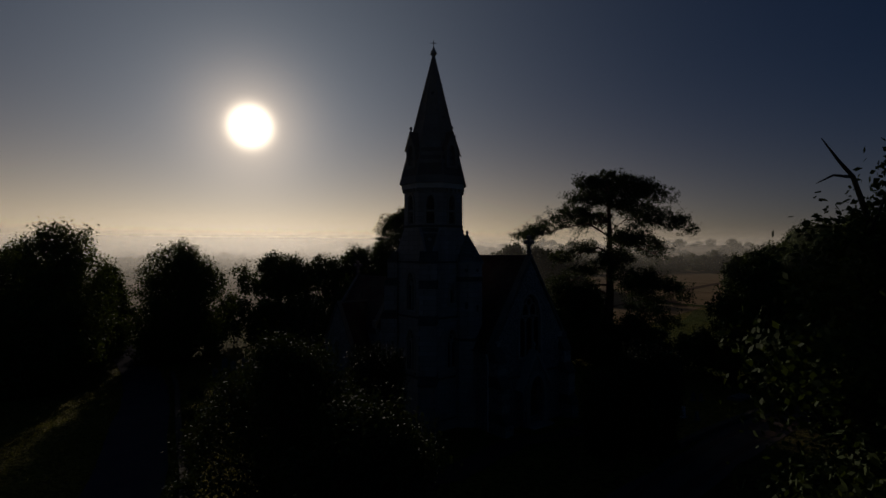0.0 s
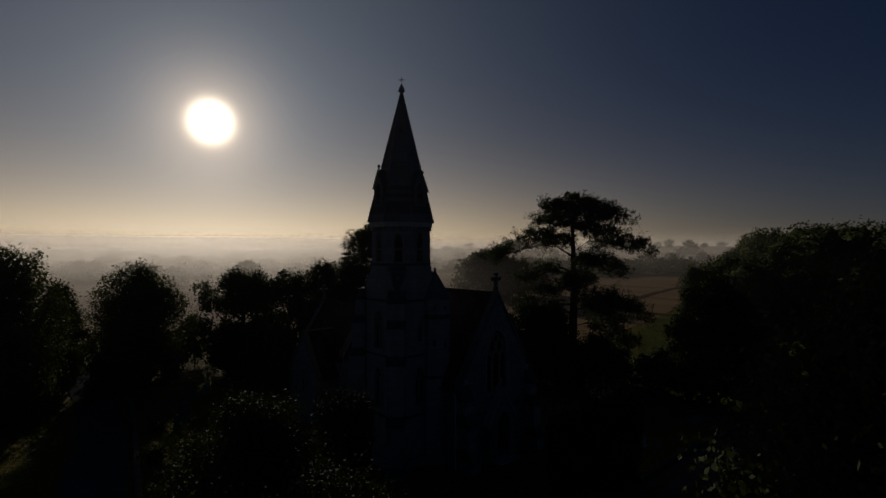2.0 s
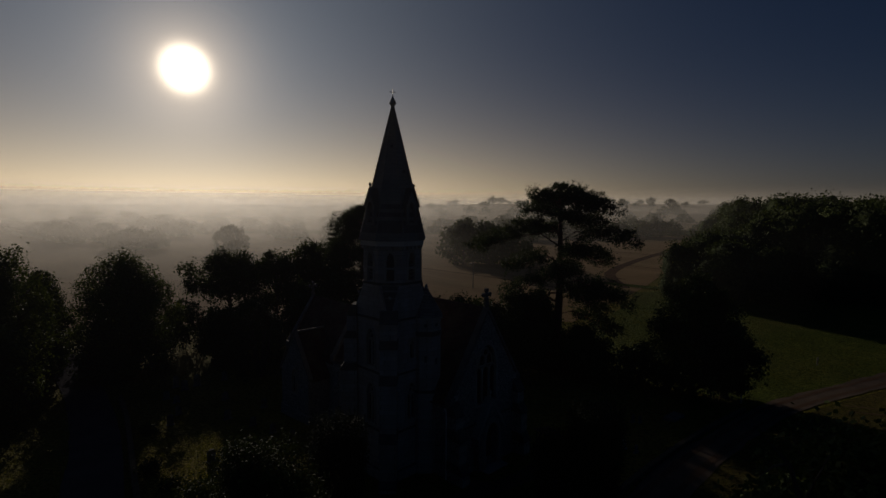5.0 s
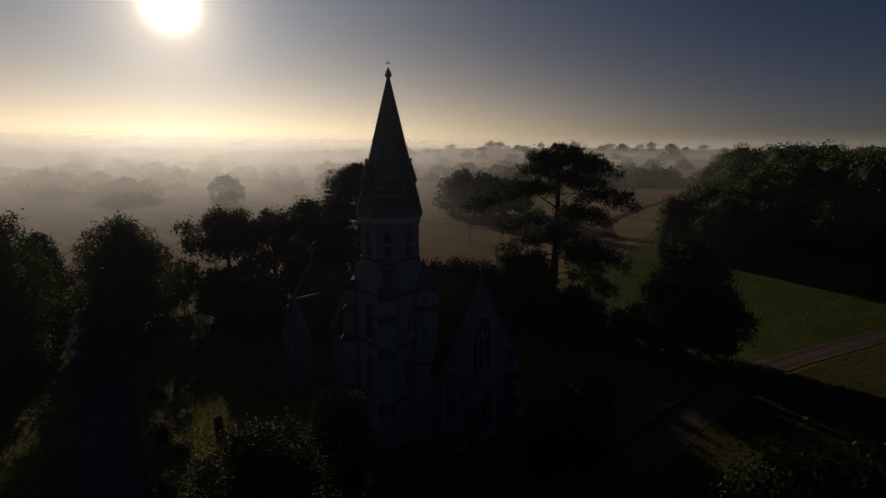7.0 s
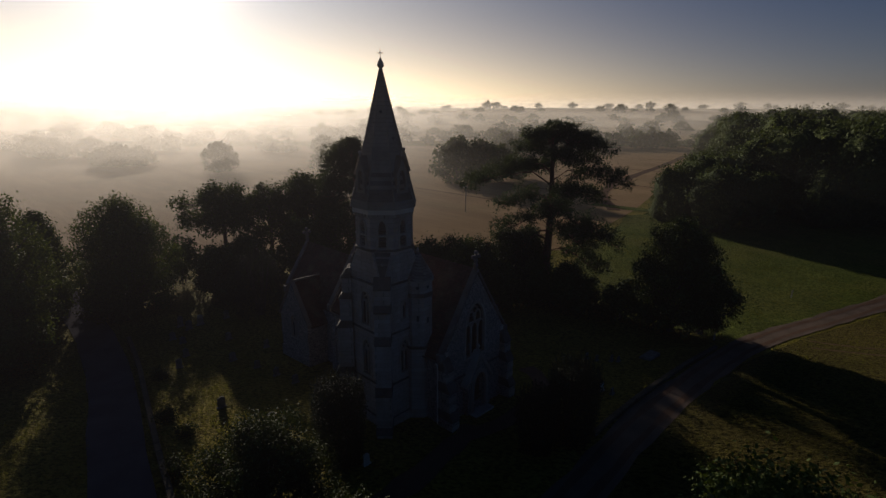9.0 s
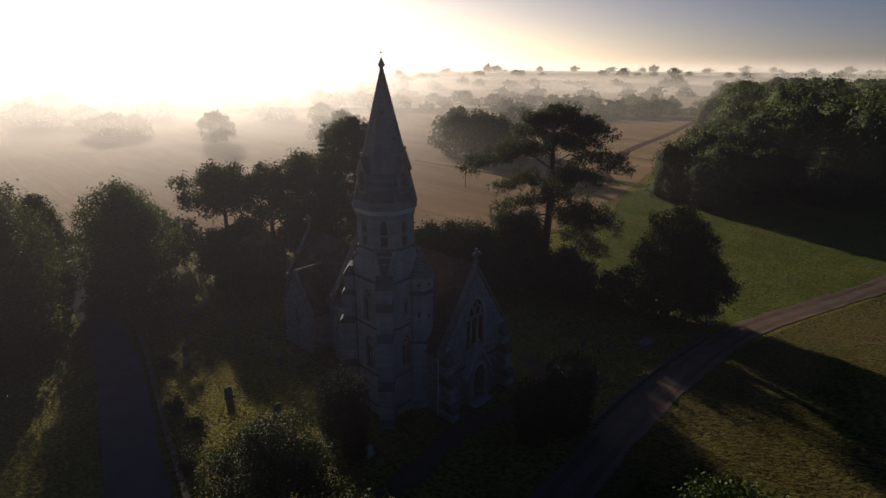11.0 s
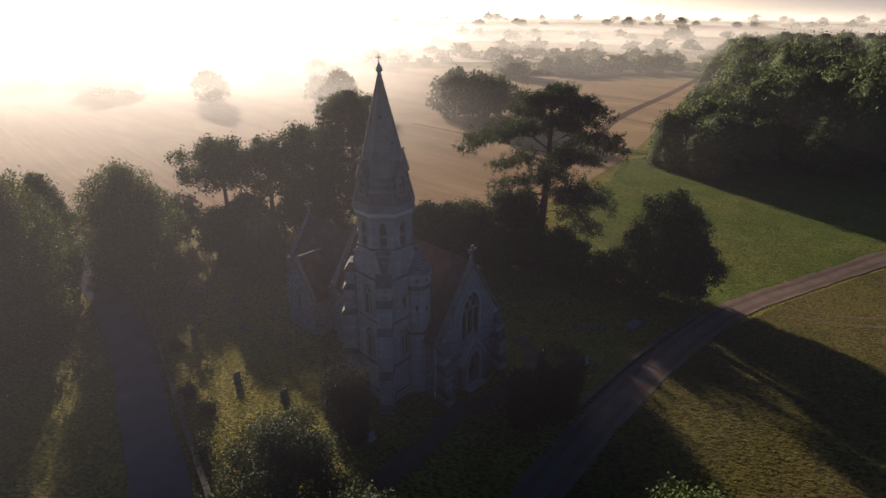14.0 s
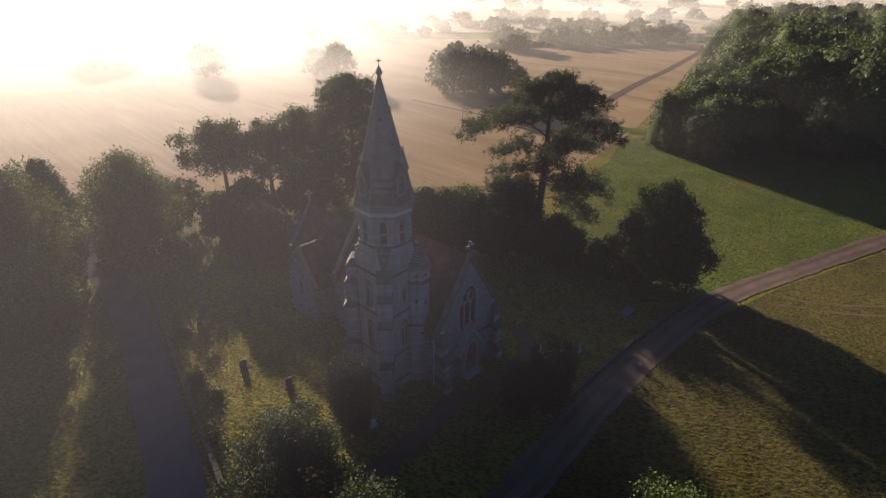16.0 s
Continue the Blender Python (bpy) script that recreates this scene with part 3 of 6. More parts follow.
for a, b in (((128, 315), (170, 250)), ((76, 287), (134, 218)), ((59, 240), (110, 190)), ((50, 205), (84, 152)), ((28, 178), (62, 132)), ((8, 158), (40, 118))):
    strip("wheel_track", [a, ((a[0] + b[0]) / 2 + 0.8, (a[1] + b[1]) / 2 + 0.8), b], 0.9, 0.07, EARTH, "narrow wheel ruts pressed across the stubble", "track", 2, 0.2, int(a[1]))
for line in ([(44.1, 45.2), (47.9, 42.7), (54.9, 41.3), (64.0, 40.4)], [(42.6, 43.4), (46.6, 41.2), (53.0, 39.3), (62.0, 38.0)]):
    strip("wheel_track", line, 0.35, 0.07, EARTH, "tyre marks pressed into the wet grass", "track", 2, 0.1, 9)
strip("grass_bank", [(53.0, 127.0), (58.0, 121.5), (66.0, 115.0)], 4.0, 0.12, MEADOW, "green grass bank at the stubble's edge", "grass", 3, 0.6, 12)
field("far_field", [(-1500, y) for y in range(372, 1000, 40)], [(1200, y) for y in range(372, 1000, 40)], 0.8, PALE_FIELD, "far stubble fields, painted paler for the mist", 40.0)

# ---- mist ----
# added sheets near the eye imitate lens glare and haze: even, and brighter sunward
for reach, veil in ((13.0, mist_material("glare_haze", 0.0085, 62.0, 40, 0.7, -32.0, 0.6, 10.0, (0.86, 0.8, 0.98))), (12.0, mist_material("glare_haze", 0.02, 62.0, 41, 0.1, -36.0, 0.62, 17.0, (0.95, 0.92, 0.86)))):
    bm = bmesh.new()
    ring = ngon(72, reach, 0.0)
    rows = [[bm.verts.new((x, y, z)) for x, y in ring] for z in (0.7, 12.0, 48.0)]
    for a, b in zip(rows, rows[1:]):
        for k in range(72):
            bm.faces.new((a[k], a[(k + 1) % 72], b[(k + 1) % 72], b[k])).smooth = True
    ob = part("glare_haze", bm, veil)
    tagged(ob, "sheet round the camera imitating lens glare and haze", "mist", kind="stuff")
for i, (radius, density, top) in enumerate([(62, 0.035, 16), (80, 0.045, 20), (100, 0.07, 23), (125, 0.1, 26), (155, 0.13, 28), (195, 0.17, 30), (245, 0.22, 32), (320, 0.25, 34), (420, 0.3, 33), (560, 0.34, 32), (760, 0.36, 31), (1050, 0.42, 62), (1500, 0.4, 66), (2200, 0.36, 70), (3300, 0.35, 76)]):
    bm = bmesh.new()
    ring = ngon(96, radius, 0.03 * i, (0, 40))
    zs = (-1.2, top * 0.3, top)
    rows = [[bm.verts.new((x, y, z)) for x, y in ring] for z in zs]
    for a, b in zip(rows, rows[1:]):
        for k in range(96):
            bm.faces.new((a[k], a[(k + 1) % 96], b[(k + 1) % 96], b[k])).smooth = True
    ob = part("mist", bm, mist_material("mist", float(density), float(top), i, 0.13 if radius < 150 else (0.15 if radius < 240 else (0.22 if radius < 400 else (0.45 if radius < 800 else 0.55)))))
    tagged(ob, "thin bank of morning mist over the fields", "mist", kind="stuff")


# ---- church: local x runs south, y east ----
CH = pose(-0.8, 35.7, 0, 0, 0, 40)
church = thing("church", CH, "Victorian flint and limestone church with octagonal spire", "church")
H = 1.98
OCT = 1.94 / math.cos(math.pi / 8)


def wall_part(name, bm, m, mat, parent, label=""):
    bmesh.ops.transform(bm, matrix=m, verts=bm.verts)
    return part(name, bm, mat, parent, label)


def window(parent, m, w, sill, spring, rise, lights=2, cx=0.0, deep=0.22):
    """A traceried window in a wall panel: dressed surround, mullions with heads, sill and leaded panes."""
    shape = arch(w, sill, spring, rise, 7, cx)
    bm = bmesh.new()
    ribbon(bm, shape[1:] + shape[:1], 0.16, -0.05, 0.2)
    frame_ob = wall_part("window_frame", bm, m, DRESSED, parent, "pale dressed stone window surround")
    bm = bmesh.new()
    box(bm, cx - w / 2 - 0.15, cx + w / 2 + 0.15, -0.1, 0.25, sill - 0.16, sill, 0.03)
    wall_part("window_sill", bm, m, DRESSED, frame_ob)
    step = w / lights
    for k in range(1, lights):
        bm = bmesh.new()
        x = cx - w / 2 + k * step
        ribbon(bm, [(x, sill), (x, spring + rise * 0.1)], 0.1, 0.06, 0.2)
        wall_part("mullion", bm, m, DRESSED, frame_ob)
    bm = bmesh.new()
    for k in range(lights):
        x = cx - w / 2 + (k + 0.5) * step
        a = arch(step, spring - step * 0.5, spring - step * 0.35, step * 0.7, 4, x)
        ribbon(bm, a[1:] + a[:1], 0.07, 0.07, 0.18)
    if lights > 2:
        for k in range(1, lights):
            x = cx - w / 2 + k * step
            a = arch(step * 0.9, spring + rise * 0.18, spring + rise * 0.3, rise * 0.34, 4, x)
            ribbon(bm, a, 0.07, 0.07, 0.18, True)
    r = 0.2 * w if lights == 2 else 0.13 * w
    c = (cx, spring + rise * (0.42 if lights == 2 else 0.68))
    ribbon(bm, [(c[0] + r * math.cos(q * math.pi / 5), c[1] + r * math.sin(q * math.pi / 5)) for q in range(10)], 0.07, 0.07, 0.18, True)
    wall_part("tracery", bm, m, DRESSED, frame_ob)
    bm = bmesh.new()
    vs = [bm.verts.new((u, deep, v)) for u, v in shape]
    f = bm.faces.new(vs)
    bmesh.ops.solidify(bm, geom=[f], thickness=0.02)
    wall_part("pane", bm, m, GLASS, frame_ob, "dark leaded glass")
    return frame_ob


def buttress(parent, m, width, stages, mat=STONE):
    """Stepped: stages of (foot, head, projection), each closed by a sloping weathering. Projects to -y from the wall plane y = 0."""
    bm = bmesh.new()
    slopes = []
    for k, (z0, z1, p) in enumerate(stages):
        q = stages[k + 1][2] if k + 1 < len(stages) else 0.0
        box(bm, -width / 2, width / 2, -p, 0.3, z0, z1)
        s = (p - q) * 1.7 + 0.05
        prof = [(-p - 0.06, z1), (-p - 0.06, z1 + 0.1), (-q, z1 + 0.1 + s), (0.3, z1 + 0.1 + s), (0.3, z1)]
        ledges = bmesh.new()
        slopes.append(ledges)
        lo = [ledges.verts.new((-width / 2 - 0.04, y, z)) for y, z in prof]
        hi = [ledges.verts.new((width / 2 + 0.04, y, z)) for y, z in prof]
        ledges.faces.new(lo)
        ledges.faces.new(hi[::-1])
        for i in range(len(prof)):
            j = (i + 1) % len(prof)
            ledges.faces.new((lo[i], lo[j], hi[j], hi[i]))
    b = wall_part("buttress", bm, m, mat, parent)
    for ledges in slopes:
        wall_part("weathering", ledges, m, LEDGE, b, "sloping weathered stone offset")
    return b


def string_course(parent, outline, z, h=0.14, out=0.09, mat=LEDGE):
    bm = bmesh.new()
    cx = sum(p[0] for p in outline) / len(outline)
    cy = sum(p[1] for p in outline) / len(outline)
    r = sum(math.hypot(p[0] - cx, p[1] - cy) for p in outline) / len(outline)
    prism(bm, [(cx + (x - cx) * (1 + out / r), cy + (y - cy) * (1 + out / r)) for x, y in outline], z, z + h)
    return part("string_course", bm, mat, parent)


# tower faces: west, north, east, south, each a panel with its openings
FACES = {"west": pose(0, -H, 0), "south": pose(H, 0, 0, 0, 0, 90), "east": pose(0, H, 0, 0, 0, 180), "north": pose(-H, 0, 0, 0, 0, -90)}
tower = part("tower", box(bmesh.new(), -H - 0.22, H + 0.22, -H - 0.22, H + 0.22, -0.8, 1.15, 0.05), STONE, church, "square limestone tower, weathered grey")
for side, m in FACES.items():
    seen = side in ("west", "north")
    holes = [arch(0.95, 4.6, 6.2, 1.0), arch(0.5, 8.9, 9.7, 0.5)] if seen else []
    if side == "north":
        holes = [arch(0.95, 4.4, 6.2, 1.0), arch(1.0, 8.4, 10.0, 1.0)]
    edge = H if side in ("west", "east") else H - 0.5
    bm = panel([(-edge, 1.0), (edge, 1.0), (edge, 11.7), (-edge, 11.7)], holes, 0.5)
    w = wall_part("wall", bm, m, STONE, tower)
    if side == "west":
        window(w, m, 0.95, 4.6, 6.2, 1.0)
        window(w, m, 0.5, 8.9, 9.7, 0.5, 1)
    if side == "north":
        window(w, m, 0.95, 4.4, 6.2, 1.0)
        window(w, m, 1.0, 8.4, 10.0, 1.0)
square = [(-H, -H), (H, -H), (H, H), (-H, H)]
for z in (1.1, 3.9, 7.9, 11.6):
    string_course(tower, square, z)
# diagonal corner buttresses
for cx, cy, turn in ((-H, -H, -45), (-H, H, -135)):
    buttress(tower, pose(cx, cy, 0, 0, 0, turn), 1.1, [(-0.8, 0.9, 1.3), (0.8, 3.9, 1.1), (3.9, 7.7, 0.85), (7.7, 10.0, 0.6), (10.0, 11.6, 0.38)])
# broaches from the square to the octagon
octagon = ngon(8, OCT, math.pi / 8)
for sx, sy in ((-1, -1), (1, -1), (1, 1), (-1, 1)):
    bm = bmesh.new()
    a = math.atan2(sy, sx)
    o1 = (OCT * math.cos(a - math.pi / 8), OCT * math.sin(a - math.pi / 8))
    o2 = (OCT * math.cos(a + math.pi / 8), OCT * math.sin(a + math.pi / 8))
    c = bm.verts.new((sx * H, sy * H, 11.7))
    p1, p2 = bm.verts.new((*o1, 11.7)), bm.verts.new((*o2, 11.7))
    t1, t2 = bm.verts.new((*o1, 14.0)), bm.verts.new((*o2, 14.0))
    for f in ((c, p1, t1), (p2, c, t2), (p1, c, p2), (p1, p2, t2, t1), (c, t1, t2)):
        bm.faces.new(f)
    br = part("broach", bm, STONE, tower, "cut tower corner widening up to the octagon")
    # its weathered face: a dark sunk triangle, stepped, with a carved boss
    low, e1, e2 = Vector((sx * H, sy * H, 11.7)), Vector((*o1, 14.0)), Vector((*o2, 14.0))
    out = (e1 - low).cross(e2 - low).normalized()
    if out.dot(Vector((sx, sy, 0))) < 0:
        out = -out
    for f0, f1, lift, mat in ((0.3, 0.62, 0.05, LEDGE), (0.64, 0.8, 0.09, LEDGE), (0.86, 0.97, 0.07, LEDGE)):
        bm = bmesh.new()
        lo = [low.lerp(e1, f0).lerp(low.lerp(e2, f0), k) for k in (0.14, 0.86)]
        hi = [low.lerp(e1, f1).lerp(low.lerp(e2, f1), k) for k in (0.86, 0.14)]
        a = [bm.verts.new(p - out * 0.02) for p in lo + hi]
        b = [bm.verts.new(p + out * lift) for p in lo + hi]
        bm.faces.new(a[::-1])
        bm.faces.new(b)
        for k in range(4):
            bm.faces.new((a[k], a[(k + 1) % 4], b[(k + 1) % 4], b[k]))
        part("weathering", bm, mat, br, "sloping weathered stone offset")
    mid = low.lerp(e1, 0.63).lerp(low.lerp(e2, 0.63), 0.5)
    bm = bmesh.new()
    tube(bm, [mid, mid + out * 0.16, mid + out * 0.24], [0.13, 0.12, 0.04], 7)
    part("boss", bm, DRESSED, br)
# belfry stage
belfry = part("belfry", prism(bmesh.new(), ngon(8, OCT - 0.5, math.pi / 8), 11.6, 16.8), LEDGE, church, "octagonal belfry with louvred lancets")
side_w = 2 * OCT * math.sin(math.pi / 8)
for k in range(8):
    m = pose(0, 0, 0, 0, 0, 45 * k) @ pose(0, -1.94, 0)
    bm = panel([(-side_w / 2, 11.7), (side_w / 2, 11.7), (side_w / 2, 16.75), (-side_w / 2, 16.75)], [arch(0.52, 14.25, 15.5, 0.65)], 0.4)
    w = wall_part("wall", bm, m, STONE, belfry)
    bm = bmesh.new()
    a = arch(0.7, 14.2, 15.5, 0.8)
    ribbon(bm, a[1:] + a[:1], 0.13, -0.07, 0.1)
    fr = wall_part("hood_mould", bm, m, DRESSED, w)
    for j in range(5):
        bm = bmesh.new()
        box(bm, -0.26, 0.26, -0.13, 0.13, -0.02, 0.02)
        wall_part("louvre", bm, m @ pose(0, 0.2, 14.4 + 0.26 * j, -40), LEDGE, fr)
string_course(belfry, octagon, 14.0, 0.16, 0.1)
string_course(belfry, octagon, 15.05, 0.12, 0.06, DRESSED)
# cornice on corbels
cornice = part("cornice", prism(bmesh.new(), ngon(8, OCT + 0.2, math.pi / 8), 16.62, 16.95), PALE_STONE, belfry, "moulded stone cornice")
for k in range(8):
    for j in range(5):
        bm = bmesh.new()
        box(bm, -0.08, 0.08, -0.14, 0.1, 16.4, 16.62, 0.02)
        wall_part("corbel", bm, pose(0, 0, 0, 0, 0, 45 * k) @ pose(-0.7 + 0.35 * j, -1.94, 0), DRESSED, cornice)


# spire in stone courses, each a little uneven
def spire_half(z):
    return 2.24 * (26.25 - z) / (26.25 - 16.95)


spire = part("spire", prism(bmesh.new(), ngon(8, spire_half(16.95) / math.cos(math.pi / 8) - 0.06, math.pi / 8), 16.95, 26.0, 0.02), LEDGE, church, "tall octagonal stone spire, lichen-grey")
rng = random.Random(11)
z = 16.95
while z < 25.9:
    h = 0.27 if z < 24 else 0.34
    z1 = min(z + h, 26.0)
    j = rng.uniform(-0.012, 0.012)
    c8 = math.cos(math.pi / 8)
    r0, r1 = spire_half(z) / c8 + j, spire_half(z1) / c8 + j
    bm = bmesh.new()
    prism(bm, ngon(8, r0, math.pi / 8), z + 0.008, z1 - 0.008, r1 / r0)
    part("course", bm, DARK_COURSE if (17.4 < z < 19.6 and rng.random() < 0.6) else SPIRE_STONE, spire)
    z = z1
for k in range(8):
    bm = bmesh.new()
    a = math.pi / 8 + k * math.pi / 4
    r = spire_half(17.0) / math.cos(math.pi / 8)
    tube(bm, [(r * math.cos(a), r * math.sin(a), 17.0), (0.09 * math.cos(a), 0.09 * math.sin(a), 26.05)], [0.05, 0.035], 5)
    part("rib", bm, SPIRE_STONE, spire)
# lucarnes
for k in range(4):
    m = pose(0, 0, 0, 0, 0, 90 * k) @ pose(0, -spire_half(18.4) - 0.12, 0)
    bm = panel([(-0.48, 18.0), (0.48, 18.0), (0.48, 19.35), (0, 20.35), (-0.48, 19.35)], [arch(0.5, 18.2, 19.0, 0.55)], 0.3)
    lu = wall_part("lucarne", bm, m, SPIRE_STONE, spire, "gabled spire light")
    bm = bmesh.new()
    for s in (-1, 1):
        lo = [bm.verts.new(p) for p in ((s * 0.6, -0.08, 19.2), (0, -0.08, 20.5), (0, 0.95, 20.5), (s * 0.6, 0.95, 19.2))]
        f = bm.faces.new(lo)
        bmesh.ops.solidify(bm, geom=[f], thickness=0.08)
    wall_part("roof", bm, m, SPIRE_STONE, lu)
    bm = bmesh.new()
    box(bm, -0.48, -0.36, 0.25, 0.9, 18.0, 19.3)
    box(bm, 0.36, 0.48, 0.25, 0.9, 18.0, 19.3)
    wall_part("cheek", bm, m, SPIRE_STONE, lu)
    bm = bmesh.new()
    tube(bm, [(0, 0.05, 20.4), (0, 0.05, 20.6), (0, 0.05, 20.72), (0, 0.05, 20.85)], [0.07, 0.06, 0.12, 0.03], 6)
    wall_part("finial", bm, m, DRESSED, lu)
# small vent holes higher on the spire: dark plugs stand for their inner shade
for k, z in ((0, 21.6), (7, 23.3), (1, 23.3)):
    bm = bmesh.new()
    q = spire_half(z) - 0.03
    tube(bm, [(0, -0.06, 0), (0, 0.08, 0)], [0.11, 0.11], 8)
    wall_part("vent", bm, pose(0, 0, 0, 0, 0, 45 * k) @ pose(0, -q, z), IRON, spire, "dark plug for the shade in a round vent hole")
bm = bmesh.new()
tube(bm, [(0, 0, 25.95), (0, 0, 26.1), (0, 0, 26.25), (0, 0, 26.42), (0, 0, 26.62), (0, 0, 26.75)], [0.12, 0.13, 0.25, 0.2, 0.09, 0.04], 8)
fin = part("finial", bm, DRESSED, spire, "carved stone finial")
bm = bmesh.new()
tube(bm, [(0, 0, 26.7), (0, 0, 27.25)], [0.025, 0.02], 5)
d = Vector((math.cos(radians(-40)), math.sin(radians(-40)), 0))
tube(bm, [d * -0.22 + Vector((0, 0, 27.03)), d * 0.22 + Vector((0, 0, 27.03))], [0.02, 0.02], 5)
for s in (-1, 1):
    tube(bm, [d * s * 0.09 + Vector((0, 0, 26.95)), d * s * 0.02 + Vector((0, 0, 27.1))], [0.012, 0.012], 4)
part("cross", bm, IRON, fin, "thin iron cross")

# stair turret
TX, TY = 1.5, -1.85
tur = part("stair_turret", prism(bmesh.new(), ngon(8, 1.25, math.pi / 8, (TX, TY)), -0.6, 6.4), STONE, church, "octagonal limestone stair turret")
part("upper_stage", prism(bmesh.new(), ngon(8, 1.12, math.pi / 8, (TX, TY)), 6.4, 11.6), STONE, tur)
string_course(tur, ngon(8, 1.2, math.pi / 8, (TX, TY)), 6.35, 0.16, 0.09)
string_course(tur, ngon(8, 1.12, math.pi / 8, (TX, TY)), 10.35, 0.32, 0.08)
string_course(tur, ngon(8, 1.12, math.pi / 8, (TX, TY)), 11.5, 0.14, 0.12, DRESSED)
bm = prism(bmesh.new(), ngon(8, 1.24, math.pi / 8, (TX, TY)), 11.64, 13.6, 0.05, (TX, TY))
cone = part("turret_roof", bm, SLATES, tur, "conical stone roof")
bm = bmesh.new()
tube(bm, [(TX, TY, 13.5), (TX, TY, 13.7), (TX, TY, 13.85)], [0.08, 0.12, 0.03], 6)
part("finial", bm, DRESSED, cone)
for k in range(8):
    m = pose(TX, TY, 0, 0, 0, 45 * k) @ pose(0, -1.12 * math.cos(math.pi / 8), 0)
    # dark plugs and plates in iron colour stand for the shade inside openings
    bm = bmesh.new()
    tube(bm, [(0, -0.012, 11.1), (0, 0.05, 11.1)], [0.13, 0.13], 10)
    wall_part("opening", bm, m, IRON, tur, "dark plug for the shade in a round opening")
    if k in (0, 7, 1):
        bm = bmesh.new()
        box(bm, -0.09, 0.09, -0.012, 0.05, 8.3 + 0.1 * k % 0.5, 8.75 + 0.1 * k % 0.5)
        wall_part("slit", bm, m, IRON, tur, "dark plate for the shade in a slit window")


# ---- nave ----
def gable_roof(parent, x0, x1, y0, y1, eave, ridge, mat, thick=0.16, over=0.25):
    """Two tiled slopes over a block that runs along y."""
    cx = (x0 + x1) / 2
    slope = (ridge - eave) / (cx - x0)
    made = []
    for s in (-1, 1):
        bm = bmesh.new()
        xe = cx + s * (cx - x0 + over)
        ze = eave - over * slope
        pr = [(cx, ridge), (xe, ze), (xe, ze + thick), (cx, ridge + thick * 1.25)]
        lo = [bm.verts.new((x, y0, z)) for x, z in pr]
        hi = [bm.verts.new((x, y1, z)) for x, z in pr]
        bm.faces.new(lo)
        bm.faces.new(hi[::-1])
        for i in range(4):
            j = (i + 1) % 4
            bm.faces.new((lo[i], lo[j], hi[j], hi[i]))
        made.append(part("roof", bm, mat, parent, "steep clay-tiled roof slope, dark red"))
    y = y0
    while y < y1 - 0.1:
        bm = bmesh.new()
        q = min(y + 0.46, y1)
        prism_pts = [(cx - 0.17, ridge + thick - 0.05), (cx, ridge + thick + 0.16), (cx + 0.17, ridge + thick - 0.05)]
        lo = [bm.verts.new((x, y + 0.01, z)) for x, z in prism_pts]
        hi = [bm.verts.new((x, q - 0.01, z)) for x, z in prism_pts]
        bm.faces.new(lo)
        bm.faces.new(hi[::-1])
        for i in range(3):
            j = (i + 1) % 3
            bm.faces.new((lo[i], lo[j], hi[j], hi[i]))
        part("ridge_tile", bm, mat, made[0])
        y = q
    return made


def coping(parent, x0, x1, y, eave, ridge, w=0.34, kneel=0.35):
    """Stone copings up a gable, with kneelers and a cross at the top."""
    cx = (x0 + x1) / 2
    slope = (ridge - eave) / (cx - x0)
    for s in (-1, 1):
        xe = cx + s * (cx - x0 + 0.12)
        n = 9
        for k in range(n):
            ax, bx = xe + (cx - xe) * k / n, xe + (cx - xe) * (k + 1) / n
            az, bz = eave + (ridge - eave) * k / n, eave + (ridge - eave) * (k + 1) / n
            bm = bmesh.new()
            pr = [(ax, az + 0.1), (bx, bz + 0.1), (bx, bz + 0.38), (ax, az + 0.38)]
            lo = [bm.verts.new((x, y - w / 2, z)) for x, z in pr]
            hi = [bm.verts.new((x, y + w / 2, z)) for x, z in pr]
            bm.faces.new(lo)
            bm.faces.new(hi[::-1])
            for i in range(4):
                j = (i + 1) % 4
                bm.faces.new((lo[i], lo[j], hi[j], hi[i]))
            part("coping_stone", bm, COPING, parent)
        bm = bmesh.new()
        box(bm, xe - 0.25, xe + 0.25, y - w / 2 - 0.03, y + w / 2 + 0.03, eave - 0.4, eave + 0.25, 0.04)
        part("kneeler", bm, COPING, parent)


def gable_cross(parent, cx, y, z, big=1.0):
    bm = bmesh.new()
    box(bm, cx - 0.16 * big, cx + 0.16 * big, y - 0.16 * big, y + 0.16 * big, z, z + 0.5 * big, 0.04)
    tube(bm, [(cx, y, z + 0.45 * big), (cx, y, z + 1.45 * big)], [0.15 * big, 0.12 * big], 6)
    tube(bm, [(cx - 0.36 * big, y, z + 1.1 * big), (cx + 0.36 * big, y, z + 1.1 * big)], [0.14 * big, 0.14 * big], 6)
    for q in range(4):
        a = q * math.pi / 2
        c = (cx + 0.36 * big * math.cos(a), y, z + 1.1 * big + 0.36 * big * math.sin(a))
        tube(bm, [(c[0], y - 0.09, c[2]), (c[0], y + 0.09, c[2])], [0.19 * big, 0.19 * big], 8)
    return part("gable_cross", bm, COPING, parent, "weathered stone cross finial")


NX0, NX1, NY0, NY1, NE, NR = 1.3, 8.4, -4.75, 9.6, 6.2, 11.8
NC = (NX0 + NX1) / 2
nave = part("nave", box(bmesh.new(), NX0 - 0.12, NX1 + 0.12, NY0 - 0.12, NY1, -1.6, 0.95, 0.04), FLINT, church, "flint nave with pale stone dressings")
holes = [arch(2.3, 5.2, 7.6, 1.9, 8, NC - 0.1), arch(1.5, 0.9, 2.6, 1.35, 7, NC - 0.05)]
m = pose(0, NY0, 0)
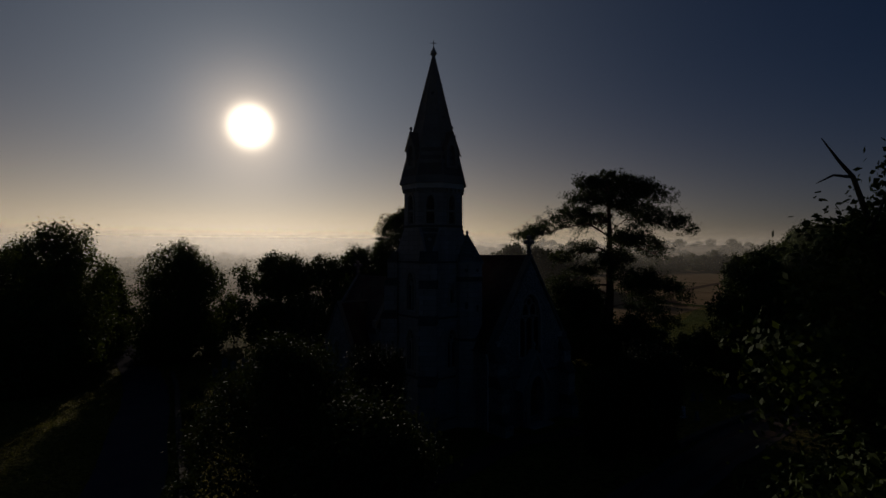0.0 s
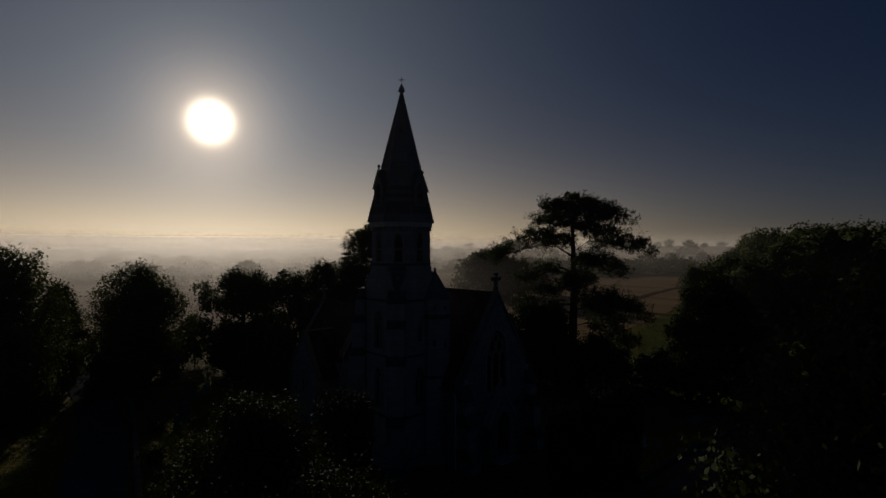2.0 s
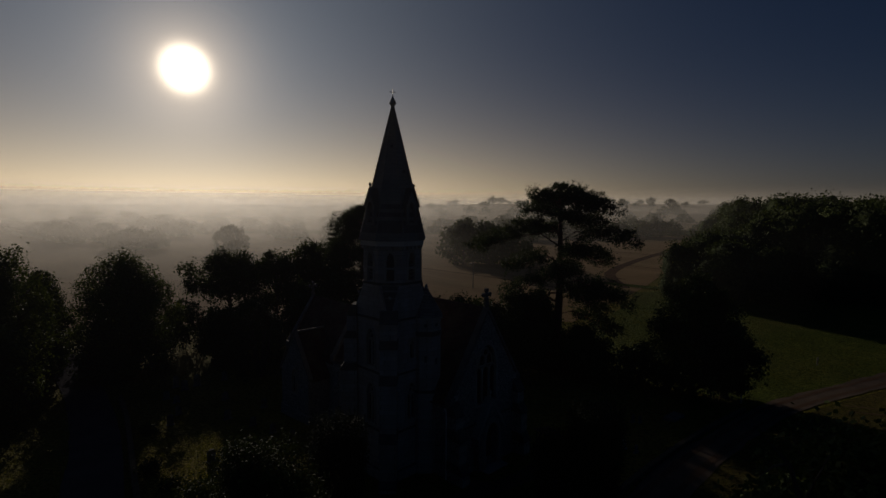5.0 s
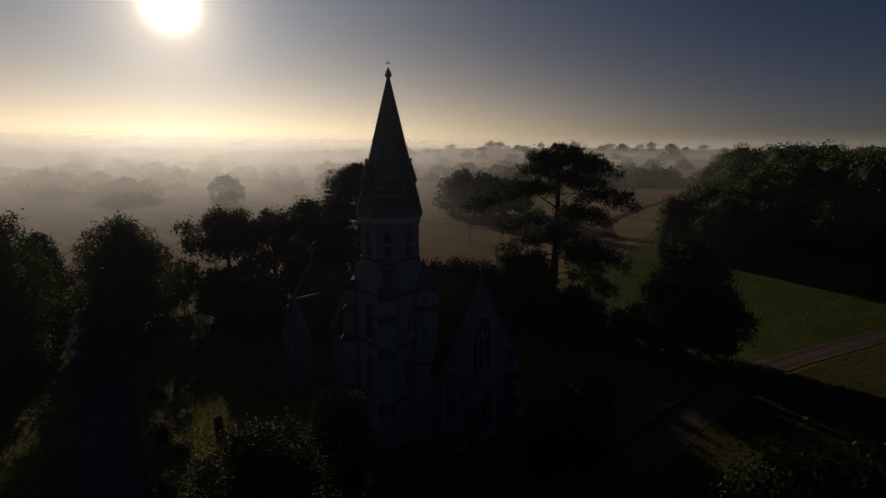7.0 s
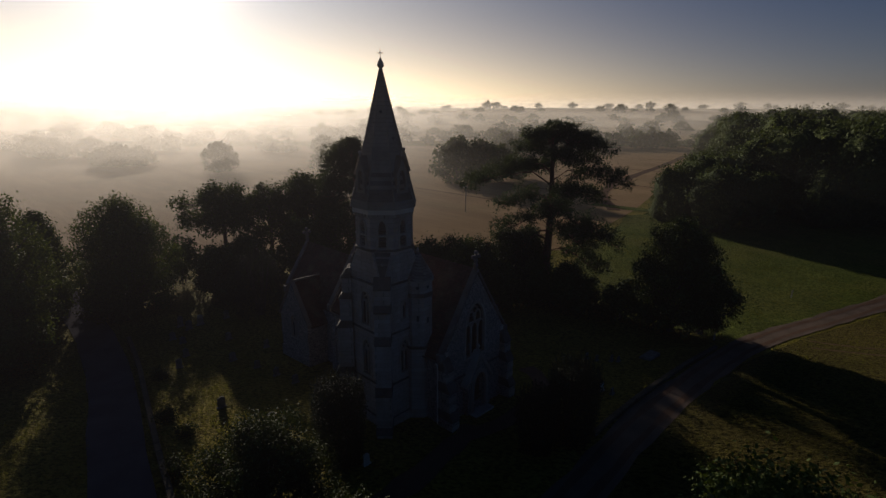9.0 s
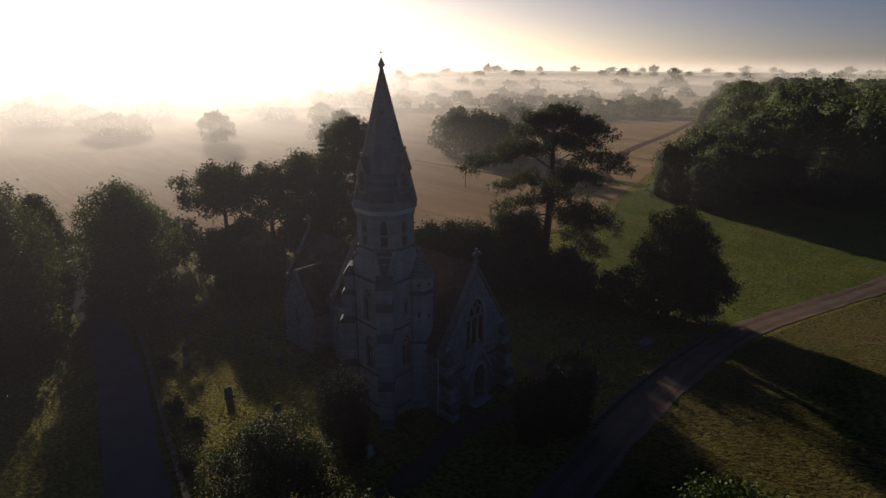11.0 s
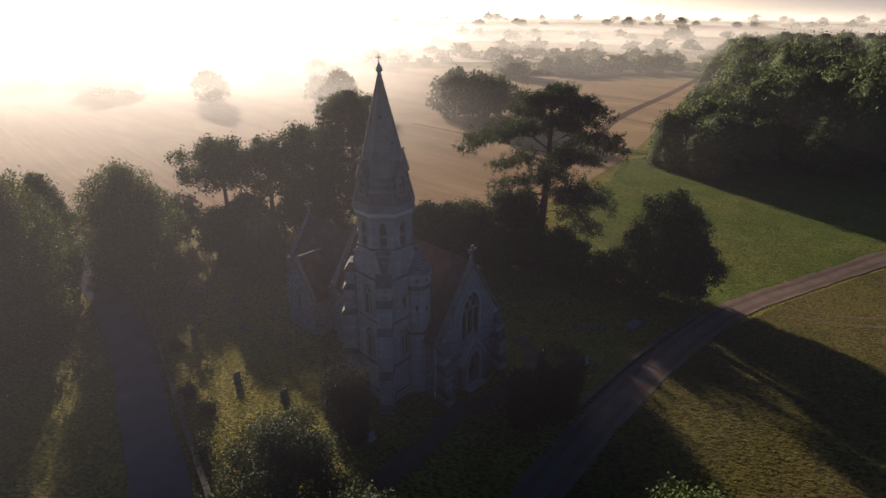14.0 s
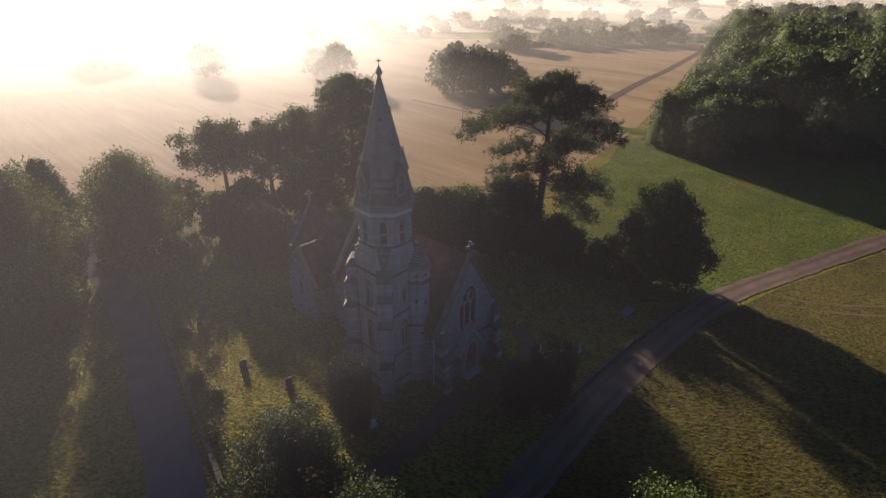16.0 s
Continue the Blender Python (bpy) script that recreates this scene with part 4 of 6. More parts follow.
west = wall_part("wall", panel([(NX0, 0.9), (NX1, 0.9), (NX1, NE), (NC, NR - 0.1), (NX0, NE)], holes, 0.7), m, FLINT, nave, "knapped flint west gable wall")
window(west, m, 2.3, 5.2, 7.6, 1.9, 3, NC - 0.1, 0.3)
coping(west, NX0, NX1, NY0 + 0.2, NE, NR, 0.5)
gable_cross(west, NC, NY0 + 0.2, NR + 0.3, 0.85)
# west door: gabled stone porch front with moulded arch
dx = NC - 0.05
bm = panel([(dx - 1.35, 0.6), (dx + 1.35, 0.6), (dx + 1.35, 3.3), (dx, 5.35), (dx - 1.35, 3.3)], [arch(1.5, 0.62, 2.6, 1.35, 7, dx)], 0.55)
porch = wall_part("porch", bm, pose(0, NY0 - 0.5, 0), FLINT, west, "shallow gabled stone doorcase")
for k, (w, y) in enumerate(((1.62, -0.62), (1.9, -0.58))):
    bm = bmesh.new()
    a = arch(w, 0.62, 2.6, 1.35 + 0.15 * k, 7, dx)
    ribbon(bm, a[1:] + a[:1], 0.15, 0, 0.2)
    wall_part("arch_order", bm, pose(0, NY0 + y, 0), DRESSED, porch, "moulded pale stone arch")
bm = bmesh.new()
ribbon(bm, [(dx - 1.55, 3.1), (dx, 5.5), (dx + 1.55, 3.1)], 0.22, -0.08, 0.6)
wall_part("porch_coping", bm, pose(0, NY0 - 0.5, 0), DRESSED, porch)
bm = bmesh.new()
tube(bm, [(dx, NY0 - 0.3, 5.5), (dx, NY0 - 0.3, 5.85), (dx, NY0 - 0.3, 6.0), (dx, NY0 - 0.3, 6.2)], [0.1, 0.08, 0.17, 0.03], 6)
part("finial", bm, DRESSED, porch)
bm = panel(arch(1.5, 0.62, 2.6, 1.35, 7, dx), [], 0.08)
door = wall_part("door", bm, pose(0, NY0 + 0.15, 0), OAK_WOOD, west, "dark oak double door in deep shade")
for k in range(2):
    bm = bmesh.new()
    box(bm, dx - 0.68, dx + 0.68, NY0 + 0.11, NY0 + 0.15, 1.2 + 1.1 * k, 1.28 + 1.1 * k)
    part("hinge", bm, IRON, door)
bm = bmesh.new()
box(bm, dx - 1.1, dx + 1.1, NY0 - 1.2, NY0 - 0.4, 0.3, 0.66, 0.03)
part("step", bm, DRESSED, porch)
# sloping string course and quoins on the west wall
for s in (-1, 1):
    bm = bmesh.new()
    ribbon(bm, [(NC + s * 3.75, 3.95), (NC + s * 1.3, 3.95)], 0.14, -0.1, 0.1)
    wall_part("string_course", bm, m, LEDGE, west)
for z in np.arange(1.1, 6.2, 0.42):
    for s, x in ((-1, NX0), (1, NX1)):
        k = int(z * 10) % 2
        bm = bmesh.new()
        wq = 0.5 if k else 0.32
        box(bm, min(x, x - s * wq) - 0.02, max(x, x - s * wq) + 0.02, NY0 - 0.025, NY0 + 0.3, z, z + 0.38, 0.02)
        part("quoin", bm, DRESSED, west)
for x, dirn in ((NX0 + 0.1, 0), (NX1 - 0.1, 0)):
    b = buttress(west, pose(x, NY0, 0, 0, 0, 0), 0.75, [(-0.6, 1.4, 1.15), (1.4, 3.6, 0.85), (3.6, 5.2, 0.5)], FLINT)
    for z in np.arange(0.7, 4.9, 0.75):
        bm = bmesh.new()
        p = 1.15 if z < 1.4 else (0.85 if z < 3.5 else 0.5)
        box(bm, x - 0.4, x + 0.4, NY0 - p - 0.02, NY0 - p + 0.3, z, z + 0.36, 0.02)
        part("quoin", bm, DRESSED, b)
buttress(west, pose(NX1, NY0 + 0.6, 0, 0, 0, 90), 0.8, [(-0.9, 1.4, 1.5), (1.4, 3.6, 1.1), (3.6, 5.2, 0.6)], FLINT)
for name, x, turn in (("north", NX0, -90), ("south", NX1, 90)):
    L = NY1 - NY0
    mm = pose(x, (NY0 + NY1) / 2, 0, 0, 0, turn)
    hs = [arch(1.2, 2.6, 4.4, 0.9, 6, u) for u in ((-4, 0, 4) if name == "south" else (-5.3,))]
    w = wall_part("wall", panel([(-L / 2 + 0.7, 0.9), (L / 2 - 0.7, 0.9), (L / 2 - 0.7, NE), (-L / 2 + 0.7, NE)], hs, 0.6), mm, FLINT, nave)
    for u in ((-4, 0, 4) if name == "south" else (-5.3,)):
        window(w, mm, 1.2, 2.6, 4.4, 0.9, 2, u)
east = wall_part("wall", panel([(NX0, 0.9), (NX1, 0.9), (NX1, NE), (NC, NR - 0.1), (NX0, NE)], [], 0.6), pose(0, NY1 - 0.6, 0), FLINT, nave)
coping(east, NX0, NX1, NY1 - 0.25, NE, NR + 0.15, 0.5)
gable_roof(nave, NX0, NX1, NY0 + 0.45, NY1 - 0.5, NE, NR, TILES)
for x in (NX0 - 0.35, NX1 + 0.35):
    bm = bmesh.new()
    tube(bm, [(x, NY0 + 0.4, NE - 0.42), (x, NY1 - 0.4, NE - 0.42)], [0.08, 0.08], 6)
    part("gutter", bm, IRON, nave)
bm = bmesh.new()
tube(bm, [(NX0 - 0.35, NY0 + 0.5, NE - 0.45), (NX0 - 0.2, NY0 + 0.45, NE - 0.9), (NX0 - 0.2, NY0 + 0.45, 0.4)], [0.055, 0.055, 0.055], 6)
part("downpipe", bm, WHITE_PIPE, nave, "pale painted downpipe")

# ---- chancel and vestry ----
CX0, CX1, CY0, CY1, CE, CR = 2.15, 7.55, 9.6, 19.0, 5.4, 9.6
chancel = part("chancel", box(bmesh.new(), CX0 - 0.1, CX1 + 0.1, CY0, CY1 + 0.1, -1.6, 0.6, 0.03), FLINT, church, "lower flint chancel with tiled roof")
for x, turn in ((CX0, -90), (CX1, 90)):
    part("wall", box(bmesh.new(), min(x, x - 0.55 * (1 if x > 4 else -1)), max(x, x - 0.55 * (1 if x > 4 else -1)), CY0, CY1, 0.6, CE), FLINT, chancel)
m = pose(0, CY1 - 0.6, 0)
w = wall_part("wall", panel([(CX0 + 0.55, 0.6), (CX1 - 0.55, 0.6), (CX1 - 0.55, CE), ((CX0 + CX1) / 2, CR - 0.6), (CX0 + 0.55, CE)], [], 0.55), m, FLINT, chancel)
coping(w, CX0, CX1, CY1 - 0.3, CE, CR, 0.5)
gable_cross(w, (CX0 + CX1) / 2, CY1 - 0.3, CR + 0.3, 0.9)
gable_roof(chancel, CX0, CX1, CY0, CY1 - 0.5, CE, CR, TILES)
VX0, VX1, VY0, VY1, VE, VR = 0.05, 4.05, 11.75, 16.55, 3.9, 7.4
vestry = part("vestry", box(bmesh.new(), VX0 - 0.1, CX0, VY0 - 0.1, VY1 + 0.1, -1.6, 0.4, 0.03), FLINT, church, "gabled flint vestry with red tiled roof")
mm = pose(VX0, (VY0 + VY1) / 2, 0, 0, 0, -90)
hw = (VY1 - VY0) / 2
w = wall_part("wall", panel([(-hw, 0.4), (hw, 0.4), (hw, VE), (0, VR - 0.05), (-hw, VE)], [arch(1.1, 2.0, 3.4, 0.9)], 0.5), mm, FLINT, vestry)
window(w, mm, 1.1, 2.0, 3.4, 0.9, 2)
for y0, y1 in ((VY0, VY0 + 0.5), (VY1 - 0.5, VY1)):
    part("wall", box(bmesh.new(), VX0 + 0.5, CX0, y0, y1, 0.4, VE), FLINT, vestry)
bm = bmesh.new()
sl = (VR - VE) / hw
yc = (VY0 + VY1) / 2
for s in (-1, 1):
    ye, ze = yc + s * (hw + 0.25), VE - 0.25 * sl
    pr = [(yc, VR), (ye, ze), (ye, ze + 0.16), (yc, VR + 0.2)]
    bm = bmesh.new()
    lo = [bm.verts.new((VX0 + 0.3, y, z)) for y, z in pr]
    hi = [bm.verts.new((VX1 - (0.9 if s else 0), y, z)) for y, z in pr]
    bm.faces.new(lo)
    bm.faces.new(hi[::-1])
    for i in range(4):
        j = (i + 1) % 4
        bm.faces.new((lo[i], lo[j], hi[j], hi[i]))
    part("roof", bm, TILES, vestry, "clay-tiled vestry roof slope")
    for k in range(7):
        a0, a1 = k / 7, (k + 1) / 7
        bm = bmesh.new()
        pa = [(ye + (yc - ye) * a0, ze + 0.15 + (VR - ze) * a0), (ye + (yc - ye) * a1, ze + 0.15 + (VR - ze) * a1)]
        lo = [bm.verts.new((VX0 - 0.08, y, z + d)) for (y, z), d in ((pa[0], 0), (pa[1], 0), (pa[1], 0.25), (pa[0], 0.25))]
        hi = [bm.verts.new((VX0 + 0.34, v.co.y, v.co.z)) for v in lo]
        bm.faces.new(lo)
        bm.faces.new(hi[::-1])
        for i in range(4):
            j = (i + 1) % 4
            bm.faces.new((lo[i], lo[j], hi[j], hi[i]))
        part("coping_stone", bm, COPING, w)
bm = bmesh.new()
tube(bm, [(VX0 + 0.1, yc, VR + 0.25), (VX1 - 0.9, yc, VR + 0.25)], [0.12, 0.12], 5)
part("ridge", bm, COPING, vestry)


# ---- trees ----
def leaf_quads(centres, spread, per, size, rng, flat=0.0, thin=1.0, out=None, bias=1.1):
    """Quads of leaves scattered round clump centres."""
    n = len(centres) * per
    c = np.repeat(centres, per, axis=0)
    s = np.repeat(np.asarray(spread).reshape(-1, 1) * np.ones((len(centres), 1)), per, axis=0)
    off = rng.normal(size=(n, 3)) * s
    off[:, 2] *= 1 - flat
    p = c + off
    u = rng.normal(size=(n, 3))
    if out is not None:
        # leaves face outwards, more or less
        f = np.repeat(out, per, axis=0) * bias + rng.normal(size=(n, 3)) * 0.6
        f /= np.linalg.norm(f, axis=1, keepdims=True)
        u -= (u * f).sum(1, keepdims=True) * f
        u /= np.linalg.norm(u, axis=1, keepdims=True)
        w = np.cross(f, u)
    else:
        u /= np.linalg.norm(u, axis=1, keepdims=True)
        w = rng.normal(size=(n, 3))
        w[:, 2] += 0.5
        w -= (w * u).sum(1, keepdims=True) * u
        w /= np.linalg.norm(w, axis=1, keepdims=True)
    k = size * rng.uniform(0.6, 1.4, (n, 1))
    a, b = u * k, w * k * 0.62 * thin
    return np.stack([p - a * 0.5, p + b * 0.5 - a * 0.05, p + a * 0.5, p - b * 0.5 - a * 0.05], axis=1)


def lump_points(lumps, n, rng, inner=0.55):
    """Clump centres near the outside of a set of lumps (centre, radii)."""
    r2 = np.array([l[1][0] * l[1][2] for l in lumps])
    pick = rng.choice(len(lumps), n, p=r2 / r2.sum())
    d = rng.normal(size=(n, 3))
    d[:, 2] += 0.25
    d /= np.linalg.norm(d, axis=1, keepdims=True)
    C, R = np.array([l[0] for l in lumps])[pick], np.array([l[1] for l in lumps])[pick]
    return C + d * R * rng.uniform(inner, 1.08, (n, 1)) ** 0.6, d


def random_lumps(height, radius, base, rng, count=9, shape="round"):
    """Billows of leaf set round an uneven envelope, from the skirt to the top."""
    lumps = []
    n = count * 2
    seed = rng.uniform(0, 50)
    for i in range(n):
        k = (i + 0.5) / n
        if shape == "round":
            r = math.sin(math.pi * (0.14 + 0.8 * k)) ** 0.75
        elif shape == "cone":
            r = 1.02 - 0.9 * k
        elif shape == "dome":
            r = min(1.0, 0.82 + 0.5 * k) * (1 - k ** 3.2) ** 0.5 + 0.05
        else:
            r = min(1.0, 0.72 + k) * (1 - k ** 2.6) ** 0.55 + 0.06
        a = i * 2.4 + rng.uniform(-0.5, 0.5)
        q = radius * rng.uniform(0.17, 0.36)
        r = radius * r * (1 + 0.3 * noise.noise((math.cos(a) * 1.2 + seed, math.sin(a) * 1.2, k * 2.5))) * rng.uniform(0.82, 1.08)
        r = max(r - q * 0.7, 0.0)
        z = base + q * 0.6 + (height - base - q * 1.5) * k
        lumps.append(((r * math.cos(a), r * math.sin(a), z), (q, q, q * rng.uniform(0.65, 0.95))))
    lumps.append(((0, 0, base + (height - base) * 0.66), (radius * 0.5, radius * 0.5, (height - base) * 0.24)))
    lumps.append(((0, 0, base + (height - base) * 0.4), (radius * 0.6, radius * 0.6, (height - base) * 0.34)))
    return lumps


def tree_meshes(height, radius, base, seed, clumps, per, leaf, shape="round", leafmat=None, bark=None, trunk_r=0.35, count=9, spread=0.32):
    rng = np.random.default_rng(seed)
    lumps = random_lumps(height, radius, base, rng, count, shape)
    bm = bmesh.new()
    top = base + (height - base) * 0.75
    lean = rng.uniform(-0.3, 0.3, 2)
    tube(bm, [(0, 0, -0.6), (0, 0, 0.4), (lean[0] * 0.4, lean[1] * 0.4, base * 0.7 + 0.6), (lean[0], lean[1], top * 0.7), (lean[0], lean[1], top)], [trunk_r * 1.5, trunk_r * 1.1, trunk_r * 0.85, trunk_r * 0.5, trunk_r * 0.15], 8)
    for (c, r) in lumps[:-1]:
        z0 = max(base * 0.8, c[2] - (height - base) * 0.3)
        f = min(z0 / top, 1)
        s = Vector((lean[0] * f, lean[1] * f, z0))
        e = Vector(c)
        mid = s.lerp(e, 0.5) + Vector((0, 0, 0.08 * (e - s).length))
        tube(bm, [s, mid, e], [trunk_r * 0.38, trunk_r * 0.25, trunk_r * 0.1], 5)
        for _ in range(2):
            d = Vector(rng.normal(size=3)).normalized() * r[0] * 0.9
            tube(bm, [mid.lerp(e, 0.6), e + d], [trunk_r * 0.1, 0.02], 4)
    me = bpy.data.meshes.new("trunk")
    bm.to_mesh(me)
    bm.free()
    me.materials.append(bark or BARK)
    pts, away = lump_points(lumps, clumps, rng)
    # stray sprays break the outline
    stray = rng.random(len(pts)) < 0.08
    pts[stray] += rng.normal(size=(stray.sum(), 3)) * 0.35
    sp = rng.uniform(0.6, 1.4, len(pts)) * spread
    crown = quads_mesh("crown", leaf_quads(pts, sp, per, leaf, rng, out=away), leafmat or OAK_LEAF)
    return me, crown


def plant(name, meshes, m, label, category, group="", trunk_name="trunk"):
    ob = thing(name, m, label, category, group)
    part(trunk_name, meshes[0], None, ob)
    part("crown", meshes[1], None, ob)
    return ob


def at(x, y, turn=0.0, scale=1.0, tall=None, sink=0.0):
    return Matrix.LocRotScale((x, y, ground_z(x, y) - sink), Euler((0, 0, radians(turn))), (scale, scale, tall or scale))


# churchyard broadleaves
def broadleaf(x, y, height, radius, base, seed, clumps=900, per=14, leaf=0.34, shape="round", mat=None, name="tree", label="broadleaf tree in full dark leaf", trunk_r=0.35, count=9, spread=0.34):
    return plant(name, tree_meshes(height, radius, base, seed, clumps, per, leaf, shape, mat or LIME_LEAF, BARK, trunk_r, count, spread), at(x, y), label, "tree", "churchyard trees")


broadleaf(-40.3, 52.5, 16.4, 5.6, 0.3, 21, 2900, 16, 0.25, "dome", LIME_LEAF, label="tall leafy lime tree beside the lane", count=20)
# unseen trees left of the view, added to cast shade over the lane side
for x, y, h, r, seed in ((-49.5, 58.0, 14.0, 5.4, 38), (-52.0, 49.0, 14.5, 5.6, 39), (-47.0, 41.5, 12.0, 5.0, 40)):
    broadleaf(x, y, h, r, 0.4, seed, 1500, 14, 0.34, "tall", LIME_LEAF, label="tall lime tree out of view, added to shade the lane side", count=14)
broadleaf(-36.4, 46.5, 9.5, 4.4, 0.3, 35, 1500, 15, 0.26, "round", LIME_LEAF, label="low-skirted leafy tree beside the lane", count=14)
broadleaf(-46.0, 69.0, 11.4, 4.2, 0.4, 22, 1100, 14, 0.36, "cone", OAK_LEAF, label="dark pointed tree in mist by the lane", count=13)
broadleaf(-32.0, 61.8, 14.3, 5.5, 0.3, 23, 3000, 16, 0.25, "dome", LIME_LEAF, label="tall leafy lime tree at the lane's bend", count=22)
broadleaf(-23.2, 66.8, 6.6, 3.2, 0.3, 24, 1300, 14, 0.34, "round", OAK_LEAF, label="lower leafy tree among the graves", count=13)
broadleaf(-20.5, 72.0, 7.0, 3.6, 0.3, 36, 900, 14, 0.36, "round", OAK_LEAF, label="low dark tree behind the graves", count=12)
broadleaf(-13.0, 74.0, 9.0, 4.6, 0.3, 37, 1000, 14, 0.36, "round", OAK_LEAF, label="dark tree behind the chancel", count=12)
broadleaf(-27.0, 83.0, 12.9, 7.2, 4.6, 25, 1600, 10, 0.36, "round", OAK_LEAF, name="oak_tree", label="spreading oak with bare trunk at the field edge")
broadleaf(-20.0, 84.0, 12.7, 5.4, 2.5, 26, 1300, 10, 0.34, "round", OAK_LEAF, label="leafy tree at the field edge")
broadleaf(-14.8, 87.0, 14.5, 6.2, 1.0, 27, 1600, 10, 0.36, "tall", OAK_LEAF, label="tall leafy tree at the field edge")
broadleaf(-9.0, 78.0, 10.5, 6.0, 0.5, 28, 1200, 10, 0.36, "round", OAK_LEAF, label="broad dark tree behind the church")
broadleaf(31.0, 50.0, 13.4, 4.9, 0.4, 29, 2900, 17, 0.23, "tall", OAK_LEAF, name="oak_tree", label="dark billowing oak beside the track", count=20, spread=0.24)
broadleaf(33.8, 48.8, 8.0, 3.3, 0.6, 30, 1000, 14, 0.32, "round", OAK_LEAF, label="lower oak bough mass beside the track")
broadleaf(-7.2, 22.6, 8.2, 4.0, 0.3, 31, 3000, 18, 0.14, "tall", HOLLY_LEAF, name="holly_tree", label="dense glossy-leaved tree near the path", count=17, spread=0.26)
broadleaf(-3.0, 18.0, 6.6, 3.2, 0.4, 32, 1900, 18, 0.14, "round", HOLLY_LEAF, name="holly_tree", label="dense leafy shrub tree near the path")
broadleaf(12.8, 13.6, 10.6, 2.9, 0.4, 34, 1900, 18, 0.17, "dome", OAK_LEAF, label="dense leafy tree below the track", count=16, spread=0.26)
near_tree = broadleaf(9.8, 9.7, 14.2, 3.4, 0.6, 33, 2800, 18, 0.16, "dome", OAK_LEAF, name="tree", label="tall leafy tree with one bare branch", spread=0.26, count=18)


# a dead branch stands out of its crown
bm = bmesh.new()
tube(bm, [(8.9, 9.9, 10.6), (8.4, 9.9, 12.6), (7.85, 9.8, 13.9), (7.5, 9.7, 14.2), (7.1, 9.6, 14.6)], [0.09, 0.065, 0.045, 0.03, 0.01], 5)
tube(bm, [(7.85, 9.8, 13.9), (7.4, 9.7, 13.92), (7.0, 9.6, 13.75)], [0.04, 0.025, 0.008], 4)
tube(bm, [(8.2, 9.8, 12.9), (8.6, 9.6, 14.2)], [0.04, 0.01], 4)
bmesh.ops.translate(bm, vec=(-9.8, -9.7, -ground_z(9.8, 9.7)), verts=bm.verts)
part("dead_branch", bm, BARK, near_tree, "bare dead branch")


# Scots pines: bare stem, crooked boughs, flat needle pads
def pine(x, y, height, spread_r, seed, boughs, base, label, trunk_r=0.55, turn=0):
    rng = np.random.default_rng(seed)
    ob = thing("pine_tree", at(x, y, turn), label, "tree", "churchyard trees")
    bm = bmesh.new()
    stem = lambda f: Vector((0.5 * math.sin(f * 3.0) * 0.8, 0.3 * math.sin(f * 5.0), f * height * 0.93))
    tube(bm, [stem(f) - Vector((0, 0, 0.6 if f == 0 else 0)) for f in (0, 0.03, 0.15, 0.35, 0.55, 0.75, 0.9, 1.0)], [trunk_r * k for k in (1.5, 1.1, 0.95, 0.82, 0.66, 0.45, 0.28, 0.12)], 9)
    part("trunk", bm, PINE_BARK, ob)
    pads = []
    if isinstance(boughs, int):
        rows = []
        for i in range(boughs):
            f = base + (1 - base) * (i / (boughs - 1)) ** 0.9
            g = (f - base) / (1 - base)
            a = i * 137.5 + rng.uniform(-23, 23)
            reach = spread_r * (0.72 + 0.9 * g - 1.22 * g * g) * rng.uniform(0.72, 1.08)
            rows.append((f, a, reach, reach * rng.uniform(-0.12, 0.2) - (1 - f) * 2.2))
    else:
        rows = boughs
    for f, a, reach, rise in rows:
        a = radians(a)
        s = stem(f * 0.97)
        d = Vector((math.cos(a), math.sin(a), 0))
        e = s + d * reach + Vector((0, 0, rise))
        mid = s.lerp(e, 0.5) + Vector((rng.uniform(-0.4, 0.4), rng.uniform(-0.4, 0.4), 0.14 * reach))
        bm = bmesh.new()
        r0 = trunk_r * 0.3 * (1.1 - 0.6 * f)
        tube(bm, [s, s.lerp(mid, 0.5) + Vector((0, 0, 0.1 * reach)), mid, e], [r0, r0 * 0.8, r0 * 0.6, r0 * 0.25], 5)
        for k in range(9 + int(reach * 1.8)):
            q = rng.uniform(0.22, 1.0)
            b0 = mid.lerp(e, (q - 0.5) * 2) if q > 0.5 else s.lerp(mid, q * 2)
            side = Vector((-d.y, d.x, 0)) * rng.choice([-1, 1]) * reach * rng.uniform(0.1, 0.34) + d * reach * 0.1 + Vector((0, 0, rng.uniform(-0.3, 0.9)))
            tube(bm, [b0, b0 + side * 0.6 + Vector((0, 0, 0.15)), b0 + side], [r0 * 0.35, r0 * 0.22, 0.02], 4)
            pads.append((b0 + side, rng.uniform(0.85, 1.5)))
        pads.append((e, rng.uniform(0.9, 1.4)))
        part("bough", bm, PINE_BARK, ob)
    for k in range(12):
        a = k * 2.4
        pads.append((stem(1.0) + Vector((1.3 * math.cos(a) * (k / 12) ** 0.5, 1.3 * math.sin(a) * (k / 12) ** 0.5, rng.uniform(-0.8, 0.5))), 0.8))
    cs, sp = [], []
    for c, r in pads:
        for _ in range(10):
            o = rng.normal(size=3) * np.array([r * 0.48, r * 0.48, r * 0.3])
            cs.append(np.array(c) + o + np.array([0, 0, 0.2]))
            sp.append(0.17 * r)
    part("crown", quads_mesh("crown", leaf_quads(np.array(cs), np.array(sp), 26, 0.24, rng, 0.1, 0.6, np.tile([0.0, 0.0, 1.0], (len(cs), 1)), 0.15), PINE_LEAF), None, ob)
    return ob


